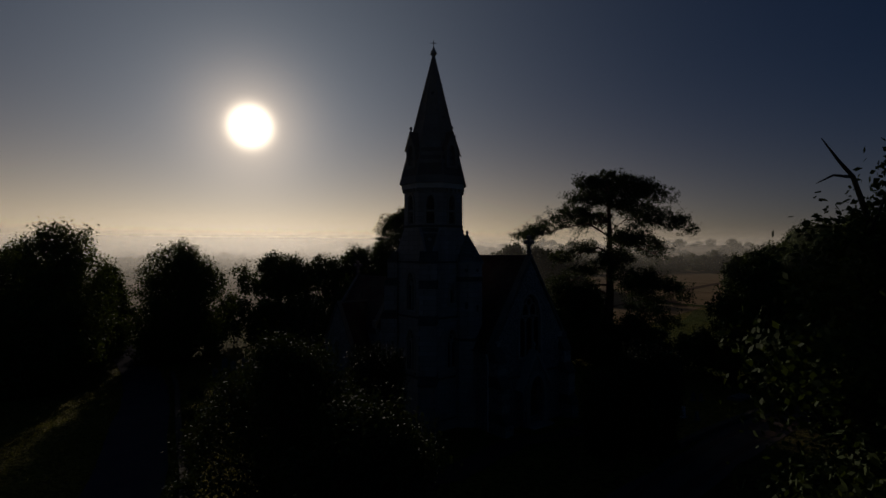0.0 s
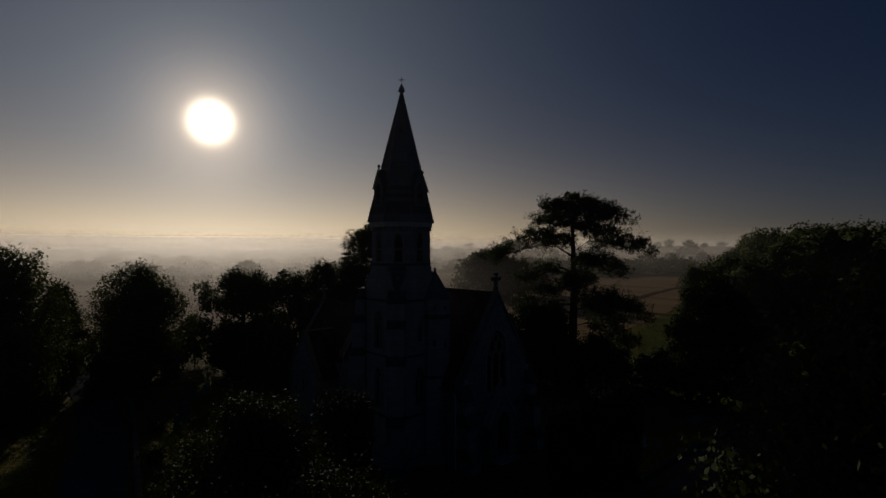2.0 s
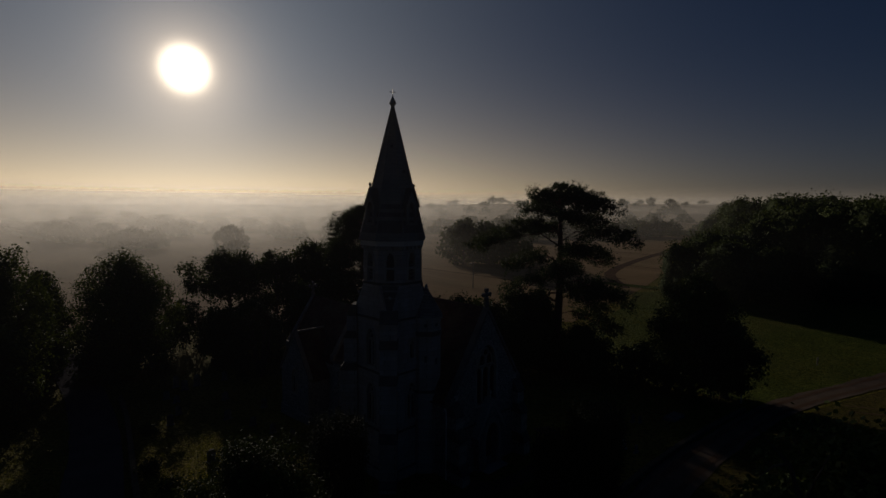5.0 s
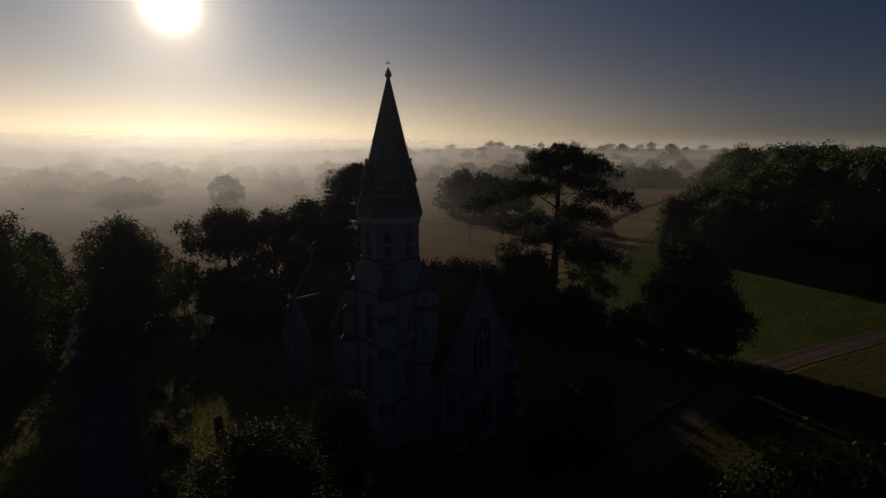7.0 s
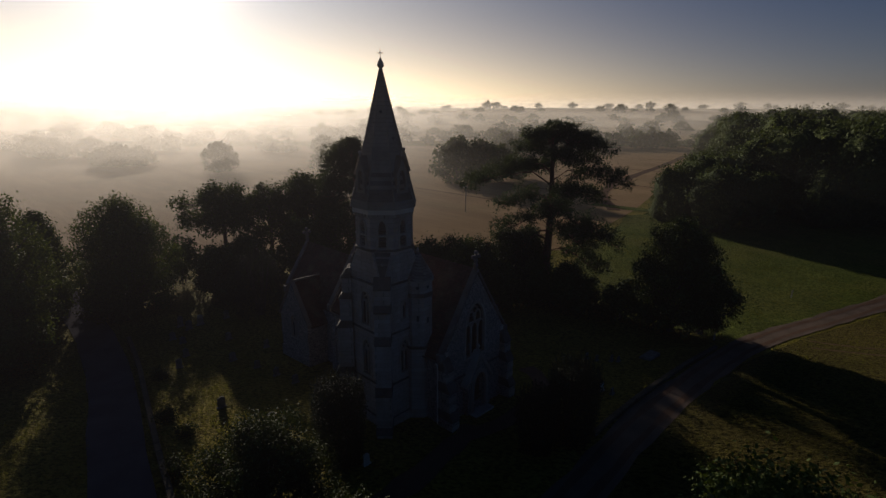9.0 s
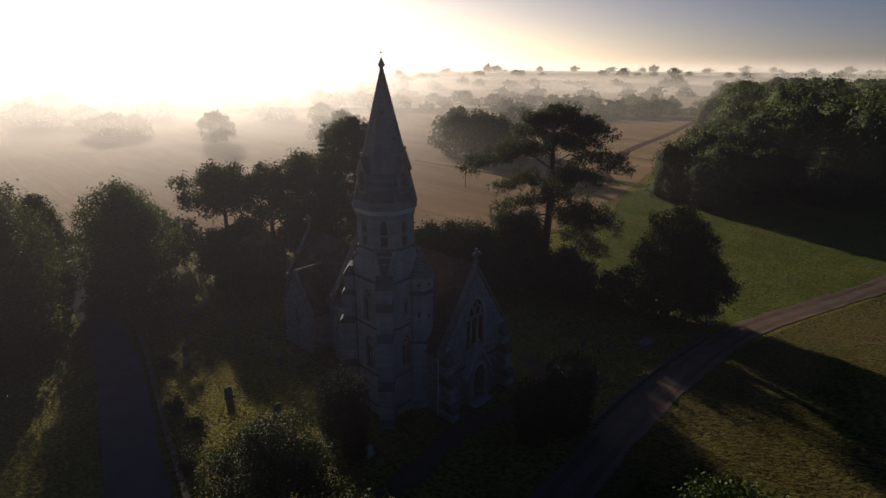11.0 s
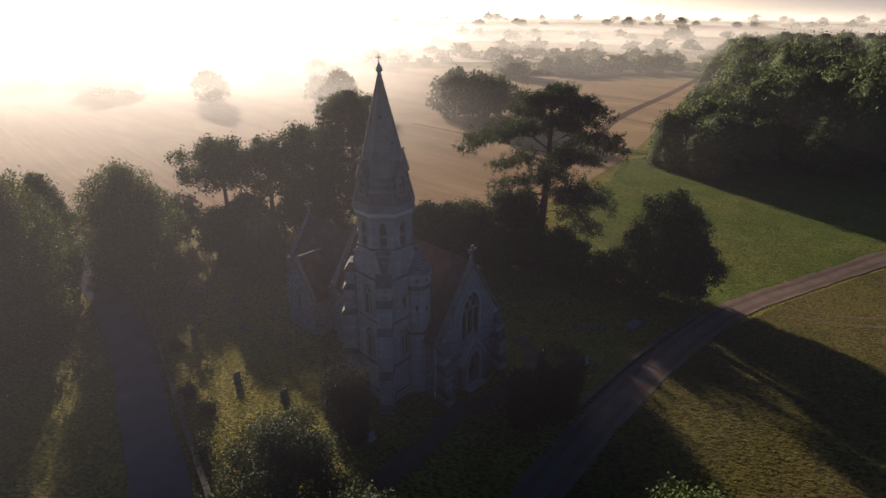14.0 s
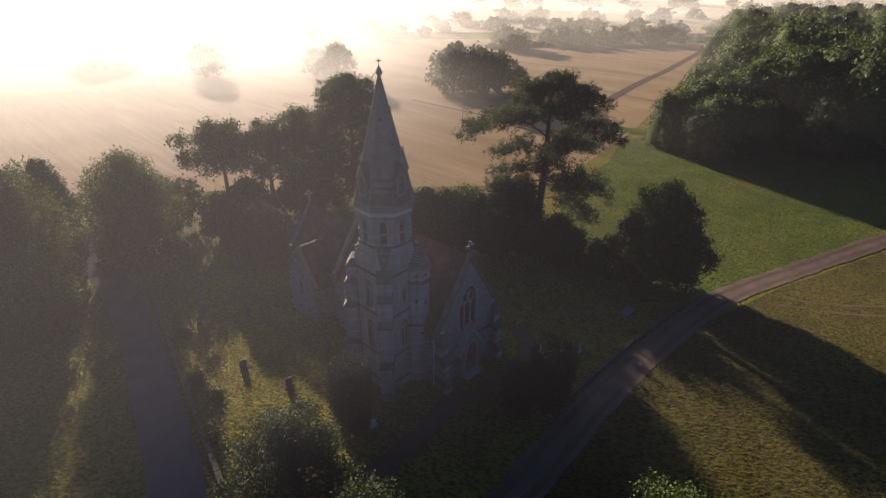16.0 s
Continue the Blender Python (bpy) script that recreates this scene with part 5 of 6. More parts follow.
# height up the stem, bearing, reach and rise of each great bough
BOUGHS = ((0.29, -5, 6.4, -2.2), (0.42, 205, 4.6, -3.0), (0.47, 2, 8.0, -2.6), (0.5, 185, 6.4, -2.4), (0.36, 165, 5.0, -1.0), (0.38, 22, 6.0, -1.4), (0.44, -40, 5.4, -1.6), (0.53, 80, 4.2, -0.6), (0.56, -85, 4.2, -0.8), (0.6, 168, 6.6, -1.2), (0.62, 28, 6.4, -0.6), (0.66, -60, 5.0, 0.0),
          (0.7, 178, 10.0, -0.2), (0.73, -8, 8.4, 0.0), (0.75, 120, 5.0, 0.3), (0.78, 192, 6.0, 0.2), (0.81, 40, 5.6, 0.4), (0.84, -70, 4.4, 0.4), (0.87, 165, 4.6, 0.7), (0.89, 8, 6.2, 0.2), (0.91, 100, 4.0, 0.6), (0.93, -30, 4.6, 0.4), (0.95, 210, 3.4, 0.6), (0.97, 60, 3.0, 0.6))
pine(19.9, 62.6, 23.6, 9.8, 41, BOUGHS, 0.29, "tall Scots pine with spreading tiers of dark needles", 0.6, -18)
pine(-6.2, 82.0, 20.3, 6.6, 42, 24, 0.4, "Scots pine rising behind the spire", 0.45)


def cedar(x, y, height, spread_r, seed, label):
    """Tiers of level boughs."""
    rng = np.random.default_rng(seed)
    ob = thing("cedar_tree", at(x, y), label, "tree", "churchyard trees")
    bm = bmesh.new()
    tube(bm, [(0, 0, -0.5), (0, 0, height * 0.4), (0.1, 0, height * 0.8), (0, 0, height)], [0.4, 0.3, 0.15, 0.03], 7)
    cs = []
    for i in range(14):
        f = 0.35 + 0.62 * i / 13
        n = 6
        for k in range(n):
            a = k * 2 * math.pi / n + i * 0.7
            reach = spread_r * (1.05 - f) / 0.7 * rng.uniform(0.75, 1.1)
            e = Vector((reach * math.cos(a), reach * math.sin(a), height * f - 0.1 * reach))
            tube(bm, [(0, 0, height * f), e * 0.5 + Vector((0, 0, height * f * 0.5 + 0.1)), e], [0.08, 0.05, 0.02], 4)
            for q in np.linspace(0.3, 1.0, 6):
                cs.append(np.array((e.x * q, e.y * q, height * f - 0.1 * reach * q)) + rng.normal(size=3) * np.array([0.25, 0.25, 0.06]))
    part("trunk", bm, BARK, ob)
    part("crown", quads_mesh("crown", leaf_quads(np.array(cs), 0.25, 14, 0.34, rng, 0.6, 0.5), PINE_LEAF), None, ob)


cedar(-10.5, 84.5, 15.6, 4.6, 43, "cedar with level tiers of boughs")


# clipped and columnar yews: upright shoots, ragged flat top
def yew(x, y, height, radius, seed, label, n=330, rounded=False):
    rng = np.random.default_rng(seed)
    ob = thing("yew_tree", at(x, y), label, "tree", "churchyard yews")
    bm = bmesh.new()
    for k in range(5):
        a = k * 1.3
        tube(bm, [(0.12 * math.cos(a), 0.12 * math.sin(a), -0.4), (radius * 0.3 * math.cos(a), radius * 0.3 * math.sin(a), height * 0.4), (radius * 0.5 * math.cos(a), radius * 0.5 * math.sin(a), height * 0.8)], [0.2, 0.12, 0.04], 5)
    part("trunk", bm, BARK, ob)
    cs, sp = [], []
    if rounded:
        for i in range(n):
            a, f = rng.uniform(0, 2 * math.pi), rng.uniform(0, 1)
            r = radius * math.sqrt(max(0.0, 1 - (2 * f - 0.9) ** 2)) * rng.uniform(0.8, 1.04) if f > 0.45 else radius * rng.uniform(0.8, 1.0)
            for k in range(4):
                cs.append((r * math.cos(a), r * math.sin(a), max(height * f + 0.16 * k, 0.1)))
                sp.append(0.13)
    else:
        # close-set upright shoots, each a narrow plume with a pointed tip
        for i in range(n // 3):
            a, q = i * 2.4, math.sqrt((i + 0.5) / (n // 3))
            top = height * rng.uniform(0.9, 1.06) - 0.5 * q ** 4
            foot = 0.1 if q > 0.6 else height * 0.55
            for z in np.arange(foot, top, 0.2):
                f = z / height
                r = radius * q * (0.7 + 0.3 * math.sin(min(f * 1.5, 1) * math.pi / 2))
                cs.append((r * math.cos(a), r * math.sin(a), z))
                sp.append(0.1 * min(1.0, (top - z) / 1.0) + 0.015)
    part("crown", quads_mesh("crown", leaf_quads(np.array(cs), np.array(sp), 11, 0.14, rng, -0.8, 0.5), YEW_LEAF), None, ob)


yew(-4.0, 29.6, 6.2, 1.75, 51, "columnar Irish yew with ragged upright tips", 420)
yew(12.2, 30.4, 6.2, 1.9, 52, "columnar Irish yew beside the track", 420)
yew(9.4, 29.6, 4.6, 1.5, 53, "lower dark yew beside the church path", 300)
yew(-16.2, 59.5, 8.0, 2.7, 54, "rounded dark yew among the graves", 700, True)


def shrub(x, y, height, radius, seed, label, mat=None, clumps=260, per=14, leaf=0.26, name="shrub"):
    rng = np.random.default_rng(seed)
    ob = thing(name, at(x, y), label, "shrub", "churchyard shrubs")
    lumps = [((rng.uniform(-0.55, 0.55) * radius, rng.uniform(-0.55, 0.55) * radius, height * rng.uniform(0.3, 0.62)), (radius * 0.5, radius * 0.5, height * 0.4)) for _ in range(6)]
    bm = bmesh.new()
    for c, r in lumps:
        tube(bm, [(c[0] * 0.2, c[1] * 0.2, -0.3), (c[0] * 0.6, c[1] * 0.6, c[2] * 0.6), c], [0.06, 0.04, 0.015], 4)
    part("stem", bm, BARK, ob)
    pts, away = lump_points(lumps, clumps, rng, 0.4)
    pts[:, 2] = np.maximum(pts[:, 2], 0.08)
    part("crown", quads_mesh("crown", leaf_quads(pts, 0.2, per, leaf, rng, out=away), mat or HOLLY_LEAF), None, ob)
    return ob


for i, (x, y, h, r) in enumerate([(2.5, 70, 5, 3.4), (-2.5, 66, 6, 3.4), (16.8, 67, 5.6, 2.8), (19.2, 65.5, 5, 2.8), (20, 58.5, 5, 2.9), (22.8, 56, 5.4, 3), (26.5, 53.4, 5.4, 2.9), (29, 51.4, 4.6, 2.4), (23.8, 59.2, 3.4, 2.2), (-2, 70, 5.5, 3.2)]):
    shrub(x, y, h, r, 60 + i, "dense dark hedge shrub at the churchyard edge", OAK_LEAF, 340, 10, 0.36)
for i, (x, y, h, r) in enumerate([(-40.5, 58.5, 6.5, 3.6), (-30.5, 69, 4.5, 2.6), (-37.5, 72, 7.5, 4), (-30, 72, 7, 4), (-17, 68, 6.5, 3.4), (-42, 55, 7, 4), (-44, 47, 7, 4.2), (-33, 66, 8, 3.8), (-31.5, 58.8, 3.2, 2.2), (-33.2, 59.2, 4.6, 3), (-41.5, 50, 4.4, 3.4), (-36, 44, 3.4, 2.6), (-44, 64, 5, 3.2), (-21, 63.5, 4, 2.4), (-21.5, 68, 5, 2.6), (-40, 60, 5, 3), (-37, 66, 6, 3)]):
    shrub(x, y, h, r, 240 + i, "dense dark undergrowth shrub beneath the lane trees", OAK_LEAF, 340, 10, 0.36)
# the belt behind the porch, close-grown and dark
for i, (x, y, h, r) in enumerate([(2.8, 58.8, 8.6, 3.6), (7.0, 58.8, 9.6, 3.6), (11.2, 61.0, 8.8, 3.4), (15.0, 62.6, 9.4, 3.3), (18.0, 63.4, 8.4, 3.0), (13.0, 58.6, 6.4, 2.8), (18.6, 66.0, 8.6, 3.0), (4.9, 60.8, 8.8, 3.3), (9.2, 60.2, 8.8, 3.2), (21.4, 57.6, 6.2, 2.8), (17.2, 59.4, 5.6, 2.6), (5.0, 65.0, 7.0, 3.4), (10.5, 66.0, 7.2, 3.3)]):
    broadleaf(x, y, h, r, 0.2, 140 + i, 850, 11, 0.28, "round", HOLLY_LEAF if i in (2, 3) else OAK_LEAF, label="close-grown dark evergreen tree in the churchyard belt", trunk_r=0.2, count=10)
for i, (x, y, h, r) in enumerate([(-17.6, 35.6, 1.0, 0.75), (-14.5, 29.2, 1.1, 0.95), (-15.4, 34.0, 0.5, 0.75), (-21.5, 43.6, 0.7, 0.8), (-12.6, 24.2, 0.7, 0.6)]):
    shrub(x, y, h, r, 90 + i, "small rounded bush on the sunlit grass", HOLLY_LEAF, 60, 14, 0.16)


# the wood: one mass of crowns, each a lumpy body clothed in leaves
def crown_body(height, radius, rng):
    bm = bmesh.new()
    bmesh.ops.create_icosphere(bm, subdivisions=3, radius=1.0)
    seed = Vector(rng.uniform(-50, 50, 3))
    for v in bm.verts:
        d = v.co.normalized()
        k = 1 + 0.34 * noise.noise(d * 1.9 + seed) + 0.2 * noise.noise(d * 4.5 + seed) + 0.14 * noise.noise(d * 9.0 + seed)
        side = math.hypot(d.x, d.y)
        reach = side if d.z > 0 else side ** 0.5 * (1 - 0.12 * d.z * d.z)
        f = radius * k * reach / max(side, 1e-4)
        v.co = Vector((d.x * f, d.y * f, height * 0.5 + d.z * height * 0.5 * (k if d.z > 0 else 1.05)))
    co = np.array([v.co[:] for v in bm.verts])
    idx = np.array([[v.index for v in f.verts] for f in bm.faces])
    bm.normal_update()
    nor = np.array([f.normal[:] for f in bm.faces])
    bm.free()
    return co, idx, nor


def build_wood():
    rng = np.random.default_rng(77)
    protos = []
    for k in range(6):
        co, idx, nor = crown_body(16.0, 5.6, rng)
        pick = rng.integers(len(idx), size=620)
        w = rng.dirichlet((1, 1, 1), 620)
        pts = (co[idx[pick]] * w[:, :, None]).sum(1)
        pts += nor[pick] * rng.uniform(-0.3, 0.55, (620, 1))
        protos.append((co * np.array([0.9, 0.9, 0.94]), idx, leaf_quads(pts, 0.34, 4, 0.5, rng, out=nor[pick], bias=0.8)))
    spots, tris, quads, bodies = [], [], [], []
    skirt = 44
    for _ in range(2660):
        x, y = rng.uniform(48, 330), rng.uniform(92, 330)
        edge = 53 + (y - 94) * 0.69 + 7.0 * noise.noise((y * 0.11, 1.0, 5.0))
        front = 94 - (x - 57) * 0.02 + 4.5 * noise.noise((x * 0.11, 7.0, 2.0))
        if skirt:
            # low bushes and boughs hang over the margin
            skirt -= 1
            y = rng.uniform(99, 250)
            x = 53 + (y - 94) * 0.69 + rng.uniform(1.5, 4.5)
        else:
            if x < edge + 3.5 or y < front + 3:
                continue
            if any((x - a) ** 2 + (y - b) ** 2 < (40 if x < edge + 14 else 36) for a, b in spots):
                continue
            spots.append((x, y))
        s = rng.uniform(0.62, 1.22) * (1 + 0.28 * ease((x - 60) / 90)) * (0.66 + 0.34 * ease((x - edge) / 20))
        if skirt:
            s = rng.uniform(0.36, 0.55)
        a = rng.uniform(0, 6.28)
        co, idx, q = protos[rng.integers(6)]
        if y > front + 14 and x > edge + 16:
            q = q[q[:, :, 2].mean(1) > 7.0]
        if y > 130 and x > edge + 22:
            q = q[::2]
        if y > 200:
            q = q[::2]
        R = np.array([[math.cos(a), -math.sin(a), 0], [math.sin(a), math.cos(a), 0], [0, 0, 1]]).T * s
        p = np.array([x, y, ground_z(x, y)])
        quads.append(q @ R + p)
        tris.append(idx + sum(len(v) for v in bodies))
        bodies.append(co @ R + p)
    wood = tagged(part("wood", quads_mesh("wood", np.concatenate(quads), WOOD_LEAF), None), "dense broadleaf wood with a billowing canopy", "wood", kind="stuff")
    V, T = np.concatenate(bodies), np.concatenate(tris)
    me = bpy.data.meshes.new("foliage_mass")
    me.vertices.add(len(V))
    me.vertices.foreach_set("co", V.astype(np.float32).ravel())
    me.loops.add(3 * len(T))
    me.loops.foreach_set("vertex_index", T.astype(np.int32).ravel())
    me.polygons.add(len(T))
    me.polygons.foreach_set("loop_start", np.arange(0, 3 * len(T), 3, dtype=np.int32))
    me.polygons.foreach_set("use_smooth", np.ones(len(T), dtype=bool))
    me.update(calc_edges=True)
    part("foliage_mass", me, CANOPY, wood)


build_wood()

# field trees and hedgerows in the mist
FAR = [tree_meshes(13.0, 7.0, 0.2, 200 + k, 460, 7, 1.0, "round", OAK_LEAF, BARK, 0.4, 9, 0.45) for k in range(4)]
FAR += [tree_meshes(12.0, 7.5, 0.2, 210 + k, 120, 5, 2.0, "round", OAK_LEAF, BARK, 0.4, 7, 0.6) for k in range(3)]
far_rng = random.Random(9)


def far_tree(x, y, s, tall, label, sink=0.8):
    k = far_rng.randrange(4) if y < 285 else 4 + far_rng.randrange(3)
    m = at(x, y, far_rng.uniform(0, 360), s, tall, sink)
    plant("field_tree", FAR[k], m, label, "tree", "field trees")


for x, y, s in [(22.4, 169, 1.2), (30.4, 168, 1.15), (37.4, 172, 1.0), (45.4, 176, 0.62), (-17, 196, 1.0), (-25, 204, 0.8), (-64, 203, 0.95)]:
    far_tree(x, y, s, s * 1.05, "lone field oak in the mist")
for x, y, s in [(66, 287, 1.1), (74, 290, 1.05), (94, 304, 0.9), (104, 306, 0.95), (116, 309, 0.9), (130, 313, 0.85), (142, 316, 1.0), (158, 315, 1.05), (168, 317, 1.1), (182, 318, 0.6), (196, 320, 0.6), (210, 322, 0.6), (225, 326, 0.7),
                (-110, 224, 0.9), (-104, 228, 0.8), (-118, 226, 0.7), (-154, 258, 0.9), (-162, 262, 0.9), (-144, 268, 0.9), (-176, 280, 0.8), (-64, 292, 0.8), (-55, 294, 0.7), (-33, 273, 0.9), (-24, 276, 0.7), (-190, 300, 0.9), (-130, 300, 0.8), (-122, 305, 0.9), (-205, 310, 0.9)]:
    far_tree(x, y, s * 1.12, s * far_rng.uniform(0.9, 1.05), "hedgerow tree in the mist", 1.2)
for i in range(26):
    x = 60 + i * 7.2
    far_tree(x, 292 + 40 * ease((x - 60) / 100) + far_rng.uniform(-3, 3), far_rng.uniform(0.5, 0.75), far_rng.uniform(0.3, 0.5), "overgrown field hedge in the mist", 0.8)
for row_y, count, x0, x1 in ((370, 44, -330, 280), (470, 46, -460, 420), (640, 50, -600, 620), (880, 44, -800, 950), (1250, 46, -1100, 1500)):
    for i in range(count):
        x = x0 + (x1 - x0) * (i + far_rng.uniform(-0.6, 1.4)) / count
        s = far_rng.uniform(0.7, 1.4) * (1 + (row_y - 370) / 2400)
        far_tree(x, row_y + far_rng.uniform(-25, 45), s, s * far_rng.uniform(0.55, 0.9), "distant hedgerow tree in haze")


# ---- churchyard things ----
def gravestone(x, y, h, w, turn, mat=None, lean=0.0, top="round"):
    ob = thing("gravestone", pose(x, y, ground_z(x, y), lean, 0, turn), "weathered upright headstone on the grass", "gravestone", "churchyard gravestones")
    n = 7
    out = [(-w / 2, -0.3), (w / 2, -0.3), (w / 2, h * 0.8)]
    if top == "round":
        out += [(w / 2 * math.cos(a), h * 0.8 + h * 0.2 * math.sin(a)) for a in np.linspace(0.25, math.pi - 0.25, n)]
    else:
        out += [(w * 0.22, h * 0.88), (0, h), (-w * 0.22, h * 0.88)]
    out.append((-w / 2, h * 0.8))
    part("slab", panel(out, [], 0.11), mat or GRAVE, ob)
    bm = bmesh.new()
    box(bm, -w * 0.62, w * 0.62, -0.1, 0.22, -0.2, 0.1, 0.02)
    part("plinth", bm, mat or GRAVE, ob)
    return ob


gravestone(-14.1, 37.3, 0.95, 0.6, 42)
gravestone(-9.6, 34.3, 1.05, 0.62, 40, lean=4)
rng = random.Random(5)
for x, y, h in [(-24.5, 56.5, 1.3), (-23.2, 55.6, 1.1), (-22.4, 56.8, 1.25), (-24.0, 53.0, 0.9), (-22.6, 52.0, 0.8), (-21.0, 48.6, 0.9), (-20.6, 45.8, 1.0), (-16.0, 47.0, 0.9), (-13.2, 45.0, 0.8), (-11.0, 43.0, 0.9), (-9.0, 41.2, 0.8), (-13.5, 50.0, 0.9), (-18.0, 52.5, 0.9), (-6.8, 39.5, 0.8), (-20.0, 58.5, 1.0), (-17.0, 63.0, 0.9), (-14.0, 66.0, 0.9)]:
    gravestone(x, y, h, rng.uniform(0.5, 0.68), 40 + rng.uniform(-8, 8), None, rng.uniform(-5, 5), rng.choice(["round", "peak"]))
for x, y, h in [(18.6, 43.4, 0.7), (19.4, 42.9, 0.6), (20.8, 42.6, 0.7), (21.4, 42.4, 0.6), (17.2, 36.6, 0.8), (17.9, 36.0, 0.6), (-2.3, 29.0, 0.8)]:
    gravestone(x, y, h, rng.uniform(0.4, 0.55), 40 + rng.uniform(-8, 8), PALE_GRAVE if h > 0.75 else GRAVE, rng.uniform(-5, 5))
ob = thing("tomb", pose(25.0, 43.2, ground_z(25, 43.2), 0, 0, 36), "low pale ledger tomb beside the track", "tomb")
part("kerb", box(bmesh.new(), -1.1, 1.1, -0.55, 0.55, -0.3, 0.22, 0.03), GRAVE, ob)
part("slab", box(bmesh.new(), -1.0, 1.0, -0.46, 0.46, 0.22, 0.32, 0.03), GRAVE, ob)

# low churchyard wall along the lane
def low_wall(line, height, label, mat=LEDGE):
    cw = thing("churchyard_wall", None, label, "wall", "churchyard walls")
    for (ax, ay), (bx, by) in zip(line, line[1:]):
        d = Vector((bx - ax, by - ay))
        m = pose((ax + bx) / 2, (ay + by) / 2, ground_z(ax, ay), 0, 0, math.degrees(math.atan2(d.y, d.x)))
        seg = wall_part("block", box(bmesh.new(), -d.length / 2, d.length / 2, -0.17, 0.17, -0.4, height), m, mat, cw)
        wall_part("cap_stone", box(bmesh.new(), -d.length / 2 + 0.01, d.length / 2 - 0.01, -0.2, 0.2, height, height + 0.1, 0.03), m, CAP_STONE, seg)


wall_line = smooth_line([(-10.6, 19.5), (-12.4, 24.1), (-16.8, 32.0), (-21.1, 40.0), (-25.0, 47.2), (-28.6, 53.2)], 1.0)
low_wall(wall_line, 0.42, "low mossy stone wall between lane and graves")
# low dark blocks added to draw the dark line along the track's edge
low_wall([(x - 1.1, y + 1.5) for x, y in smooth_line([(15.0, 28.9), (16.8, 30.4), (21.9, 34.4), (27.1, 38.3), (31.0, 41.0), (34.0, 43.0)], 1.0)], 0.22, "low dark line of blocks between track and churchyard", CAP_STONE)


def post(x, y, h, label):
    ob = thing("post", pose(x, y, ground_z(x, y), 1.5, 1, 20), label, "post", "track posts")
    part("stake", box(bmesh.new(), -0.06, 0.06, -0.06, 0.06, -0.3, h, 0.015), POST_WOOD, ob)
    return ob


post(34.2, 46.8, 1.7, "pale wooden marker post by the track")
post(53.0, 58.5, 1.1, "short wooden stake in the meadow")
# farmland pole
ob = thing("utility_pole", pose(18.0, 119.5, ground_z(18, 119)), "thin wooden utility pole in the stubble", "pole")
bm = bmesh.new()
tube(bm, [(0, 0, -0.5), (0, 0, 6.5)], [0.11, 0.08], 7)
part("pole", bm, POST_WOOD, ob)
part("crossarm", box(bmesh.new(), -0.9, 0.9, -0.06, 0.06, 6.0, 6.12), POST_WOOD, ob)

# pampas clump
def pampas(x, y, seed):
    rng = np.random.default_rng(seed)
    ob = thing("pampas_grass", at(x, y), "pampas grass with pale upright plumes", "plant")
    bm = bmesh.new()
    for i in range(16):
        a, r = rng.uniform(0, 6.28), rng.uniform(0.1, 0.5)
        s = Vector((r * 0.4 * math.cos(a), r * 0.4 * math.sin(a), 0))
        e = Vector((r * 2.2 * math.cos(a), r * 2.2 * math.sin(a), rng.uniform(2.2, 3.2)))
        tube(bm, [s, s.lerp(e, 0.5) + Vector((0, 0, 0.3)), e], [0.02, 0.015, 0.01], 4)
        tube(bm, [e - Vector((0, 0, 0.1)), e + Vector((0, 0, 0.3)), e + Vector((0, 0, 0.75))], [0.03, 0.09, 0.02], 5)
    part("plumes", bm, PLUME, ob)
    P = []
    for i in range(260):
        a, l = rng.uniform(0, 6.28), rng.uniform(0.8, 1.6)
        d = np.array([math.cos(a), math.sin(a), 0])
        q = np.array([-d[1], d[0], 0]) * 0.03
        b = d * 0.1
        P.append([b - q, b + q, d * l * 0.5 + q + [0, 0, l * 0.8], d * l * 0.5 - q + [0, 0, l * 0.8]])
    part("blades", quads_mesh("blades", np.array(P), HOLLY_LEAF), None, ob)


pampas(16.6, 61.5, 3)


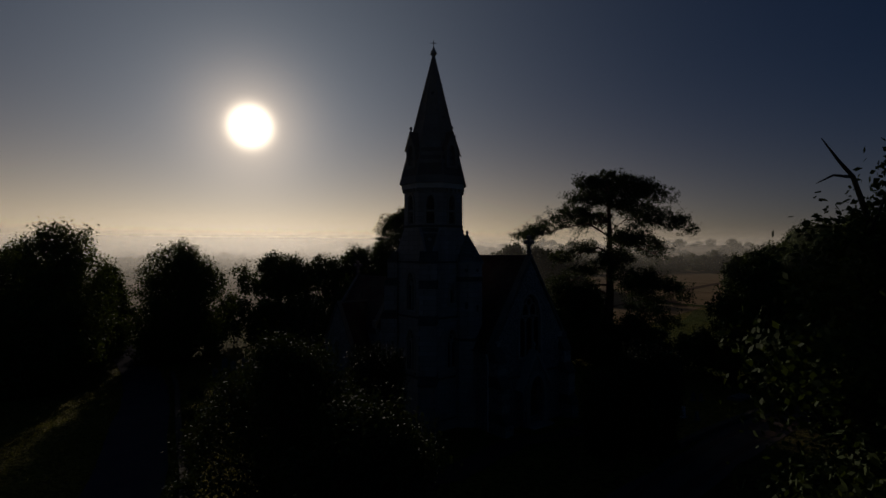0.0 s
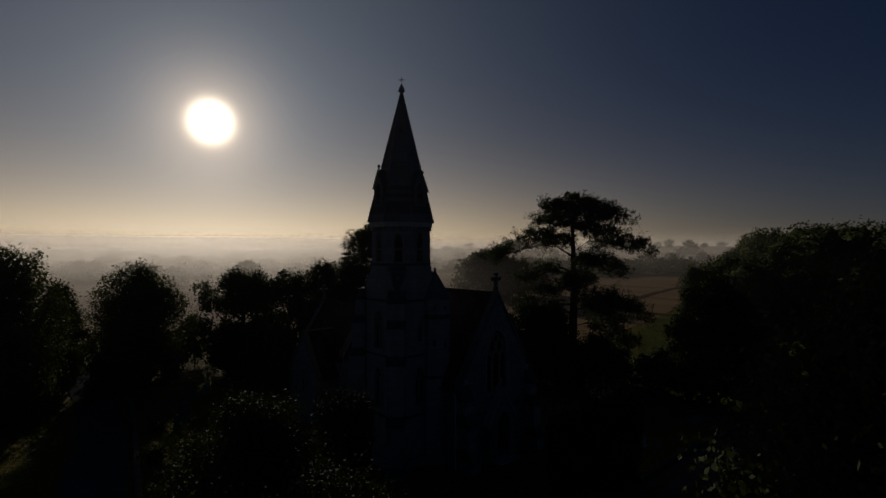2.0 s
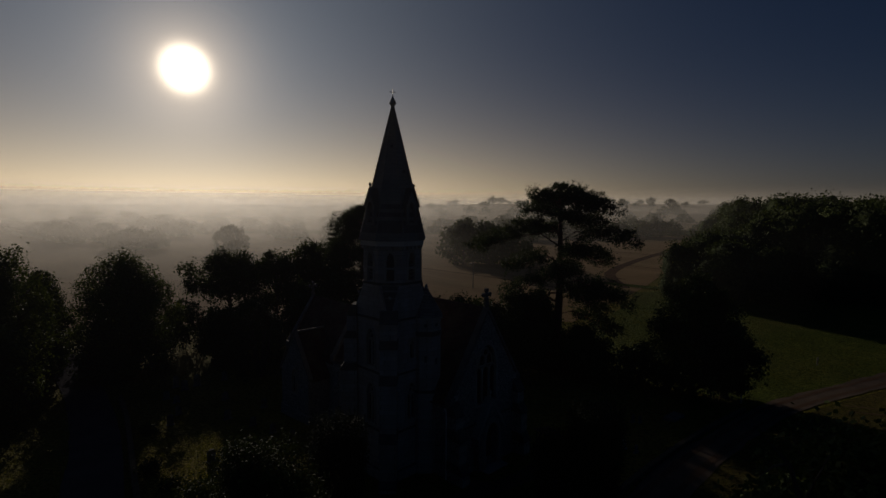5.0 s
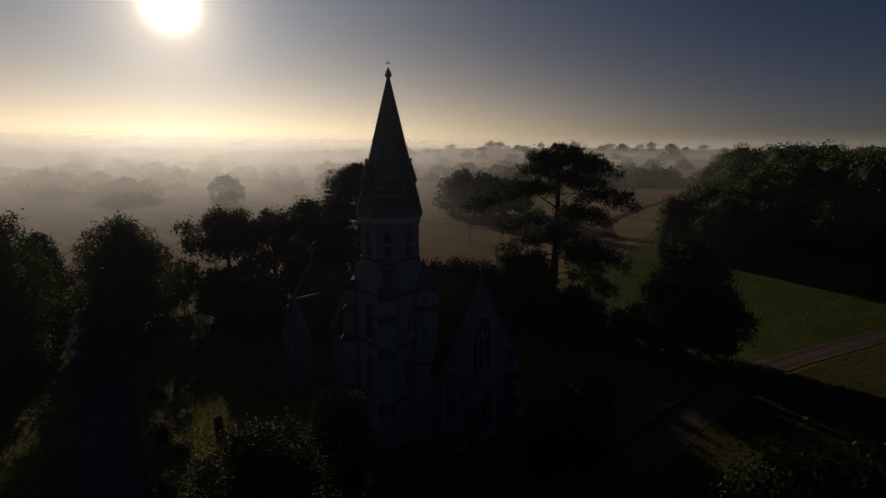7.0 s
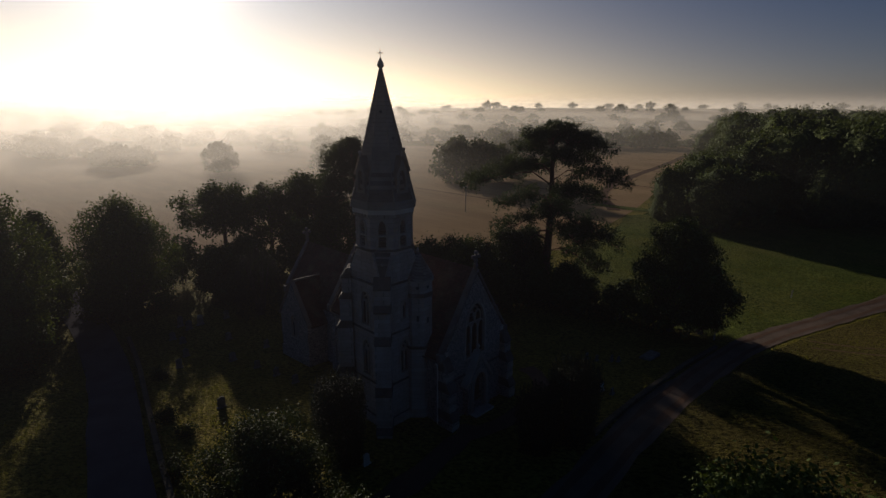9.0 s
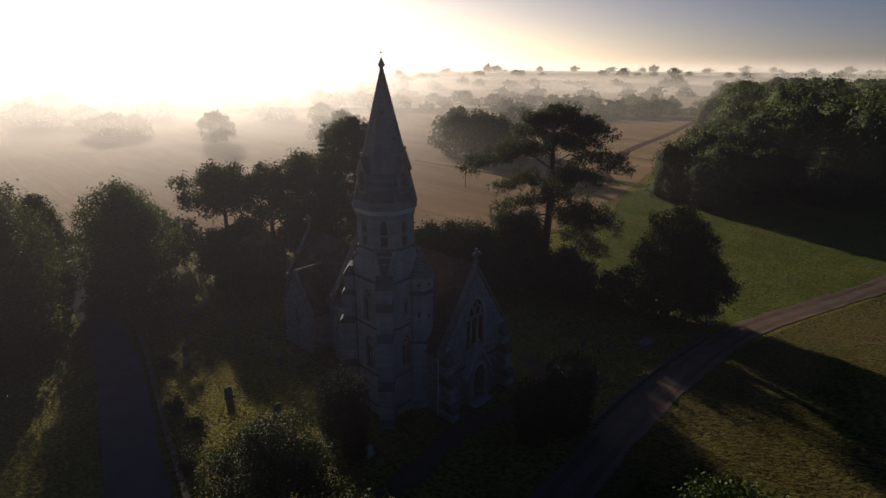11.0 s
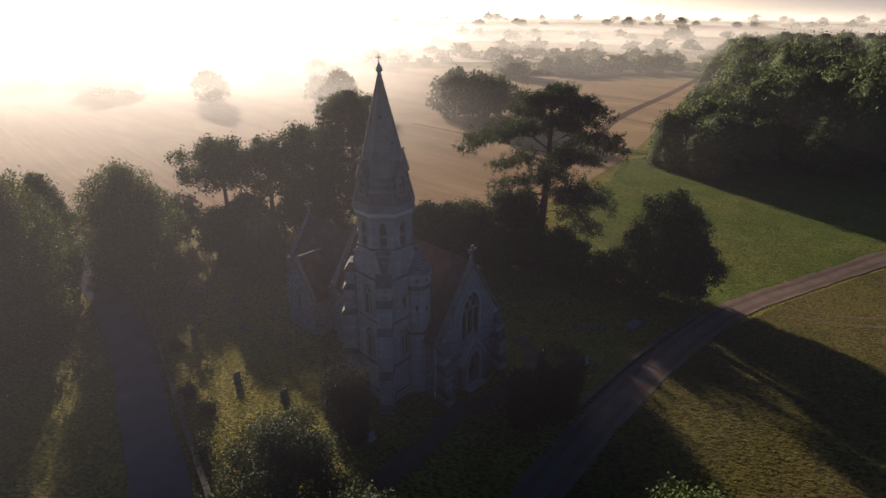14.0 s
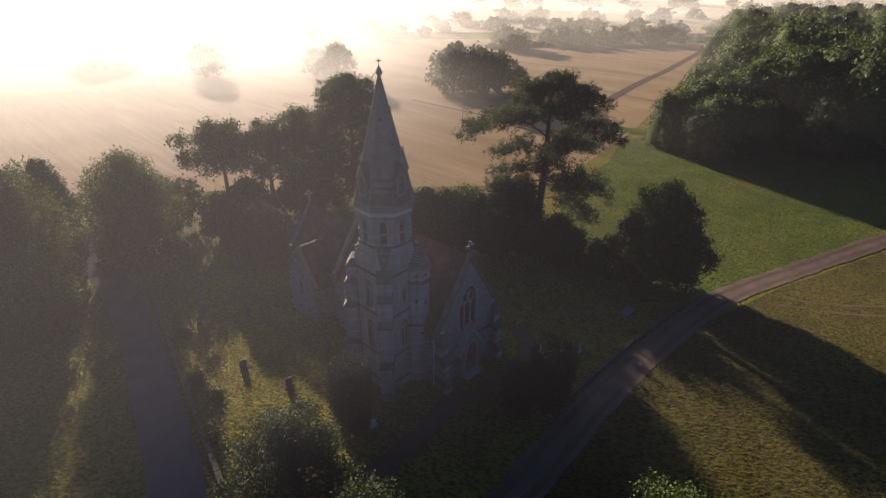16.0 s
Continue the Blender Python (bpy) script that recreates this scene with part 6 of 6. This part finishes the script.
# ---- grass: standing tufts that catch the low sun ----
def grass_patch(x0, x1, y0, y1, per, seed, tall, label):
    rng = np.random.default_rng(seed)
    n = int((x1 - x0) * (y1 - y0) * per)
    x, y = rng.uniform(x0, x1, n), rng.uniform(y0, y1, n)
    keep = np.ones(n, bool)
    for line, half in ((LANE, 1.7), (PATH, 1.5)):
        pts = np.array(smooth_line(line, 1.5))
        for k in range(0, n, 20000):
            d = (x[k:k + 20000, None] - pts[None, :, 0]) ** 2 + (y[k:k + 20000, None] - pts[None, :, 1]) ** 2
            keep[k:k + 20000] &= d.min(1) > half * half
    c, s = math.cos(radians(40)), math.sin(radians(40))
    u, v = (x + 0.82) * c + (y - 36.4) * s, -(x + 0.82) * s + (y - 36.4) * c
    keep &= ~((u > -2.9) & (u < 8.2) & (v > -7.5) & (v < 19))
    # the tufts thin out towards the patch's edges
    near = np.minimum(np.minimum(x - x0, x1 - x), np.minimum(y - y0, y1 - y))
    keep &= rng.random(n) < np.clip(near / 7.0, 0, 1)
    x, y = x[keep], y[keep]
    n = len(x)
    z = np.array([ground_z(a, b) for a, b in zip(x, y)])
    a = rng.uniform(0, math.pi, n)
    clump = np.array([noise.noise((p * 0.35, q * 0.35, 3.0)) for p, q in zip(x, y)])
    w, h = rng.uniform(0.035, 0.09, n), tall * rng.uniform(0.5, 1.3, n) * (1 + 0.7 * clump)
    d = np.stack([np.cos(a) * w / 2, np.sin(a) * w / 2, np.zeros(n)], 1)
    lean = np.stack([rng.normal(0, 0.05, n), rng.normal(0, 0.05, n), h], 1)
    p = np.stack([x, y, z - 0.02], 1)
    P = np.stack([p - d, p + d, p + d * 0.7 + lean, p - d * 0.7 + lean], 1)
    return tagged(part("grass", quads_mesh("grass", P, BLADE), None), label, "grass", kind="stuff")


grass_patch(-38, -5, 16, 60, 60, 301, 0.09, "dewy churchyard grass tufts lit from behind")
grass_patch(16, 66, 10, 64, 26, 303, 0.1, "meadow grass tufts in low sun")
grass_patch(22, 68, 58, 100, 14, 304, 0.12, "coarse meadow grass in low sun")
